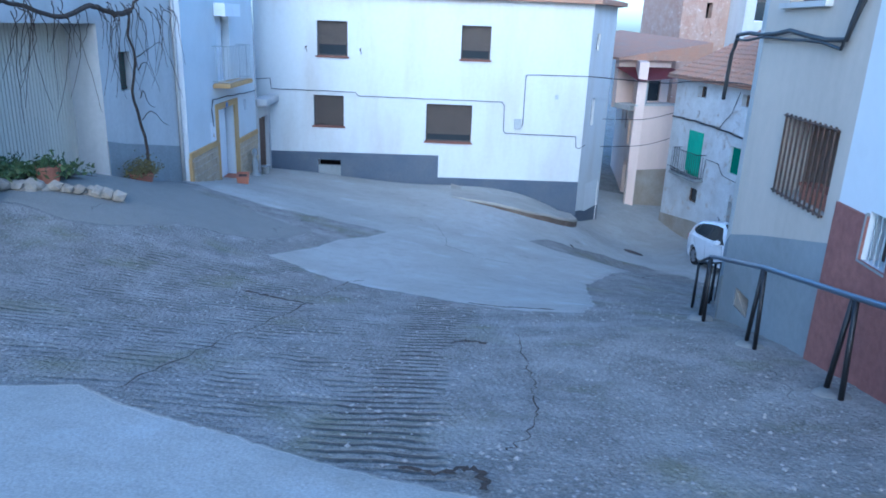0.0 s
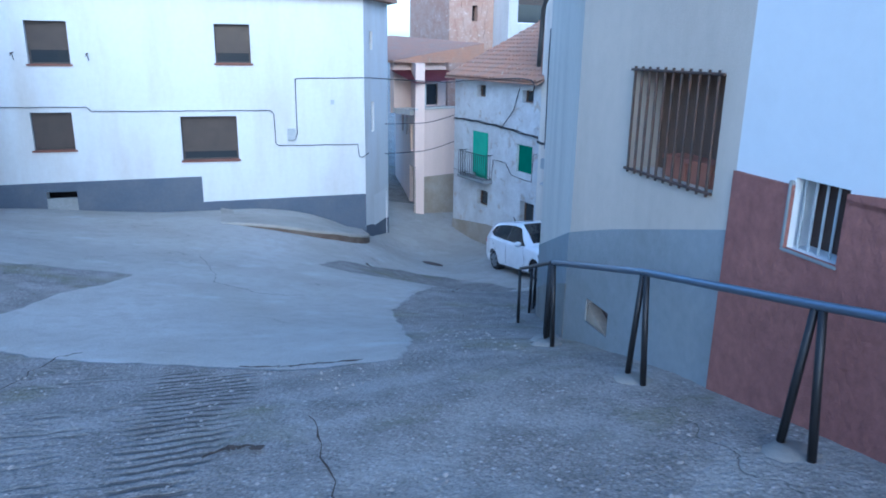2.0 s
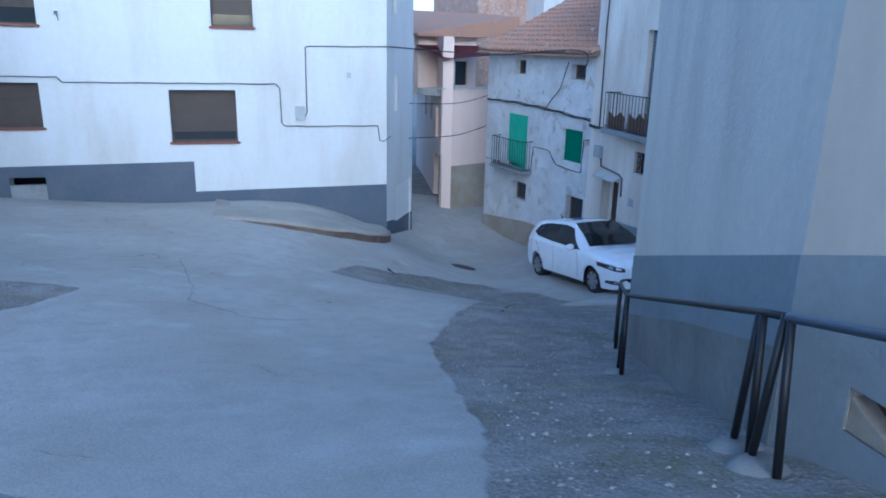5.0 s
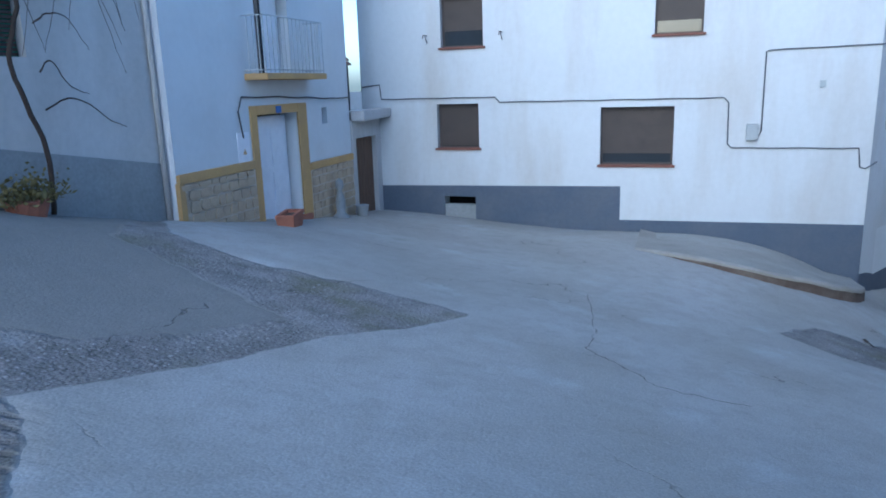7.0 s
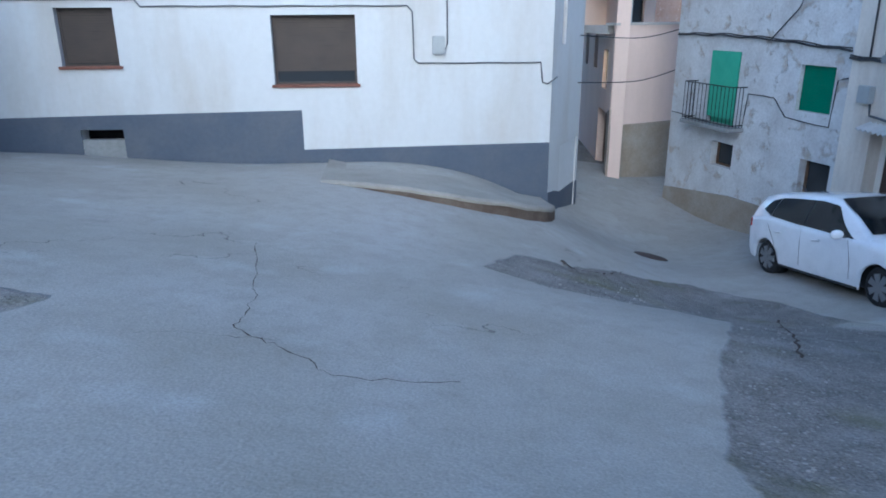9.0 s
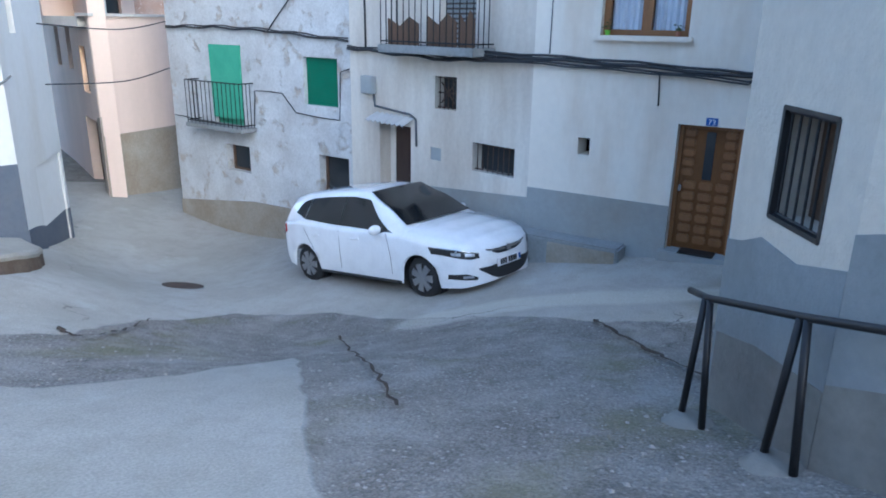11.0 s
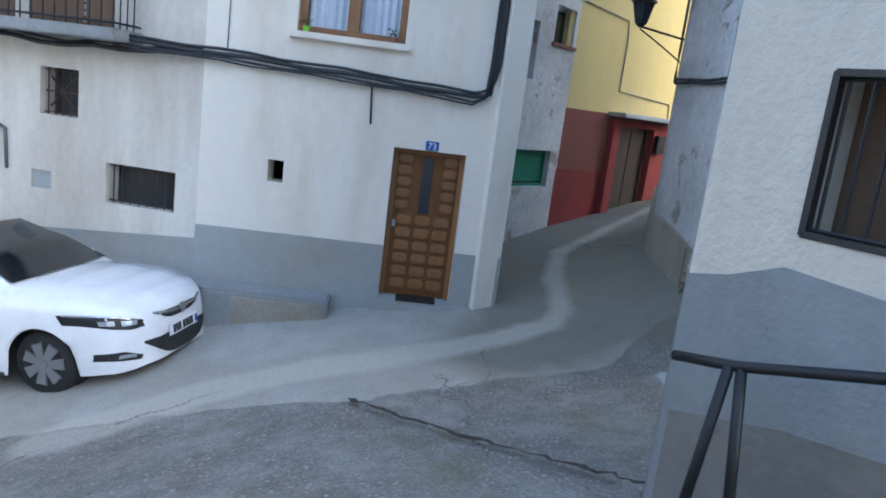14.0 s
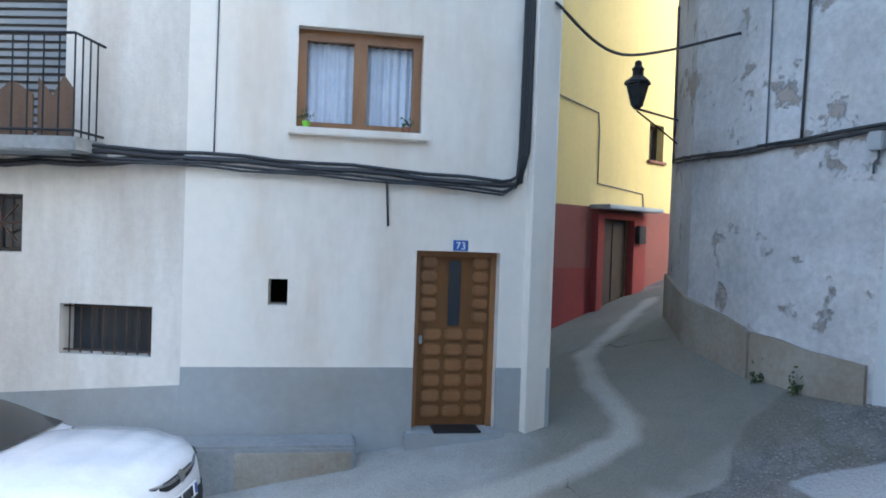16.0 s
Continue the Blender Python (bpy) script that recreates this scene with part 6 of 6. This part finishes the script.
    # wheels
    for x in (FA, RA):
        for sd in (-1, 1):
            c = w(x, sd * .80, .31)
            wheel = thing_part("wheel", t)
            ax = left * sd
            ring = [(-.17, .20), (-.17, .29), (-.14, .312), (-.02, .312), (.02, .29), (.025, .215)]
            bm = bmesh.new()
            tube(bm, [c + ax * d * k for d, _ in ring], [r * k for _, r in ring], 28)
            part("tyre", bm, RUBBER, wheel, smooth=True)
            part("rim", tube(bmesh.new(), [c + ax * .022 * k, c + ax * .03 * k], [.218 * k, .205 * k], 28), BLACKP, wheel)
            for i in range(7):
                a = i * 2 * math.pi / 7
                d = fx * math.cos(a) + up * math.sin(a)
                e = fx * -math.sin(a) + up * math.cos(a)
                bm = bmesh.new()
                pts = [d * .03 - e * .03, d * .205 - e * .055, d * .205 + e * .055, d * .03 + e * .03]
                lo = [bm.verts.new(c + p * k + ax * .028 * k) for p in pts]
                hi = [bm.verts.new(c + p * .96 * k + ax * .048 * k) for p in pts]
                bm.faces.new(hi)
                for q in range(4):
                    bm.faces.new((lo[q], lo[(q + 1) % 4], hi[(q + 1) % 4], hi[q]))
                part("spoke", bm, ALLOY, wheel)
            part("hub", tube(bmesh.new(), [c + ax * .03 * k, c + ax * .055 * k], .05 * k, 14), ALLOY, wheel)
            part("arch_lining", tube(bmesh.new(), [c - ax * .22 * k, c - ax * .1 * k], .335 * k, 20), BLACKP, t)
    # front
    def strip(name, xs_, ys_, zs_, material, th=.012, label=""):
        """A thin plate over the nose through corner points (x, y, z)."""
        bm = bmesh.new()
        vs = [bm.verts.new(w(x, y, z)) for x, y, z in zip(xs_, ys_, zs_)]
        hi = [bm.verts.new(w(x + th, y * 1.004, z)) for x, y, z in zip(xs_, ys_, zs_)]
        bm.faces.new(hi)
        bm.faces.new(vs)
        for q in range(len(vs)):
            bm.faces.new((vs[q], vs[(q + 1) % len(vs)], hi[(q + 1) % len(vs)], hi[q]))
        return part(name, bm, material, t, label)
    def patch(name, y0, y1, low_, high, material, out=.008, parent=None):
        """A shell that lies on the front: its lower and upper heights go evenly from y0 to y1, by way of each value given."""
        def along(tab, v):
            p = v * (len(tab) - 1)
            i = min(int(p), len(tab) - 2)
            return tab[i] + (tab[i + 1] - tab[i]) * (p - i)
        bm = bmesh.new()
        cols = []
        for i in range(15):
            v = i / 14
            y = y0 + (y1 - y0) * v
            a, b = along(low_, v), along(high, v)
            cols.append([bm.verts.new(w(nose_x(y, a + (b - a) * q / 5) + out, y * (1 + .5 * out), a + (b - a) * q / 5)) for q in range(6)])
        for a, b in zip(cols, cols[1:]):
            for j in range(5):
                bm.faces.new((a[j], b[j], b[j + 1], a[j + 1]))
        return part(name, bm, material, parent or t, smooth=True)
    upper = patch("upper_grille", -.42, .42, (.685, .60, .59, .60, .685), (.70, .68, .675, .68, .70), BLACKP, .006)
    patch("chrome_bar", -.43, .43, (.69, .645, .63, .645, .69), (.705, .675, .665, .675, .705), CHROME, .016, upper)
    strip("badge", [2.275] * 6, [-.05, .0, .05, .05, .0, -.05], [.625, .60, .625, .675, .70, .675], CHROME, .02)
    patch("lower_grille", -.56, .56, (.44, .34, .27, .25, .25, .25, .27, .34, .44), (.46, .47), BLACKP, .010)
    plate = strip("number_plate", [2.275] * 4, [-.26, .26, .26, -.26], [.42, .42, .53, .53], WHITEP, .012)
    for i, (y, wd) in enumerate(((.235, .022), (.15, .02), (.10, .02), (.05, .02), (0, .02), (-.08, .02), (-.13, .02), (-.18, .02))):
        strip("plate_mark", [2.288] * 4, [y - wd, y + wd, y + wd, y - wd], [.435, .435, .515, .515], BLUEP if i == 0 else BLACKP, .003)
    for sd in (-1, 1):
        lamp = patch("headlight", sd * .54, sd * .872, (.60, .595, .625, .69), (.665, .71, .75, .785), BLACKP, .009)
        patch("reflector", sd * .60, sd * .70, (.635, .64), (.675, .69), LENS, .016, lamp)
        patch("reflector", sd * .74, sd * .80, (.655, .665), (.70, .71), LENS, .016, lamp)
        patch("headlight_rim", sd * .56, sd * .868, (.668, .70, .738, .772), (.68, .714, .75, .782), CHROME, .014, lamp)
        fog = patch("fog_light", sd * .58, sd * .83, (.30, .31, .34), (.34, .40, .405), BLACKP, .007)
        patch("fog_lens", sd * .64, sd * .74, (.335, .34), (.37, .375), LENS, .014, fog)
        strip("tail_light", [-2.0, -1.82, -1.84, -2.04], [sd * .77, sd * .855, sd * .83, sd * .70], [.78, .84, .98, .95], REDL, -.03)
        m = w(.62, sd * .98, 1.0)
        bm = bmesh.new()
        bmesh.ops.create_icosphere(bm, subdivisions=3, radius=1)
        for v in bm.verts:
            v.co = w(.60 + v.co.x * .07, sd * (.98 + v.co.y * .11), 1.0 + v.co.z * .075)
        mirror = part("door_mirror", bm, CARW, t, smooth=True)
        part("mirror_arm", tube(bmesh.new(), [w(.62, sd * .82, .95), w(.62, sd * .92, .97)], .02 * k), BLACKP, mirror)
        for x in (.02, -.98):
            part("door_handle", tube(bmesh.new(), [w(x - .09, sd * .908, .82), w(x + .09, sd * .908, .83)], .016 * k), CARW, t)
        for x0, x1 in ((.80, .72), (-.38, -.38), (-1.06, -1.30)):
            part("door_gap", tube(bmesh.new(), [w(x0, sd * .906, .34), w(x0, sd * .908, .6), w(x1, sd * .885, .93)], .004), BLACKP, t)
        part("sill_trim", tube(bmesh.new(), [w(-.95, sd * .875, .24), w(.95, sd * .875, .22)], .022 * k), BLACKP, t)
    part("aerial", tube(bmesh.new(), [w(-1.5, 0, 1.46), w(-1.62, 0, 1.56)], [.025, .008]), BLACKP, t)


def _box(w, x0, x1, y0, y1, z0, z1):
    bm = bmesh.new()
    v = [bm.verts.new(w(x, y, z)) for z in (z0, z1) for x, y in ((x0, y0), (x1, y0), (x1, y1), (x0, y1))]
    for q in ((0, 1, 2, 3), (4, 5, 6, 7), (0, 1, 5, 4), (1, 2, 6, 5), (2, 3, 7, 6), (3, 0, 4, 7)):
        bm.faces.new([v[i] for i in q])
    return bm


main_house()
left_house()
garage_house()
vine()
right_houses()
corner_house()
middle_house()
peeling_house()
far_houses()
alley()
railing()
kerb()
plants()
manhole(7.3, 25.9, 0.38)
car((9.10, 21.08, -5.55), (8.92, 23.96, -6.01))
rubble()
crack([(8.86, 17.75), (8.45, 17.1), (8.0, 16.4), (7.5, 15.7), (7.24, 15.4)], 0.05, 2)
crack([(-0.2, 3.63), (0.04, 3.58), (0.16, 3.66), (0.28, 3.62), (0.28, 3.37)], 0.035, 3)
crack([(0.87, 7.5), (0.85, 5.9), (0.8, 5.2), (0.67, 4.4), (0.47, 4.0)], 0.012, 9)
crack([(0.14, 7.0), (0.33, 7.08), (0.51, 6.97)], 0.05, 4)
crack([(-1.3, 10.9), (-1.54, 10.5), (-1.75, 8.8), (-2.24, 6.3), (-2.46, 4.8)], 0.016, 5)
crack([(-2.7, 9.15), (-2.2, 8.9), (-1.7, 8.68)], 0.05, 8)
crack([(0.4, 9.62), (0.8, 9.38), (1.1, 9.32), (1.6, 9.2)], 0.03, 10)
crack([(7.34, 20.9), (6.4, 19.3), (5.73, 18.1), (5.1, 17.0)], 0.03, 6)
crack([(4.1, 21.8), (4.2, 21.4), (4.8, 21.9), (5.5, 22.8)], 0.05, 11)
crack([(-0.27, 19.7), (0.06, 17.4), (0.09, 16.4), (0.54, 16.0), (0.91, 15.6), (1.7, 15.7)], 0.010, 7)
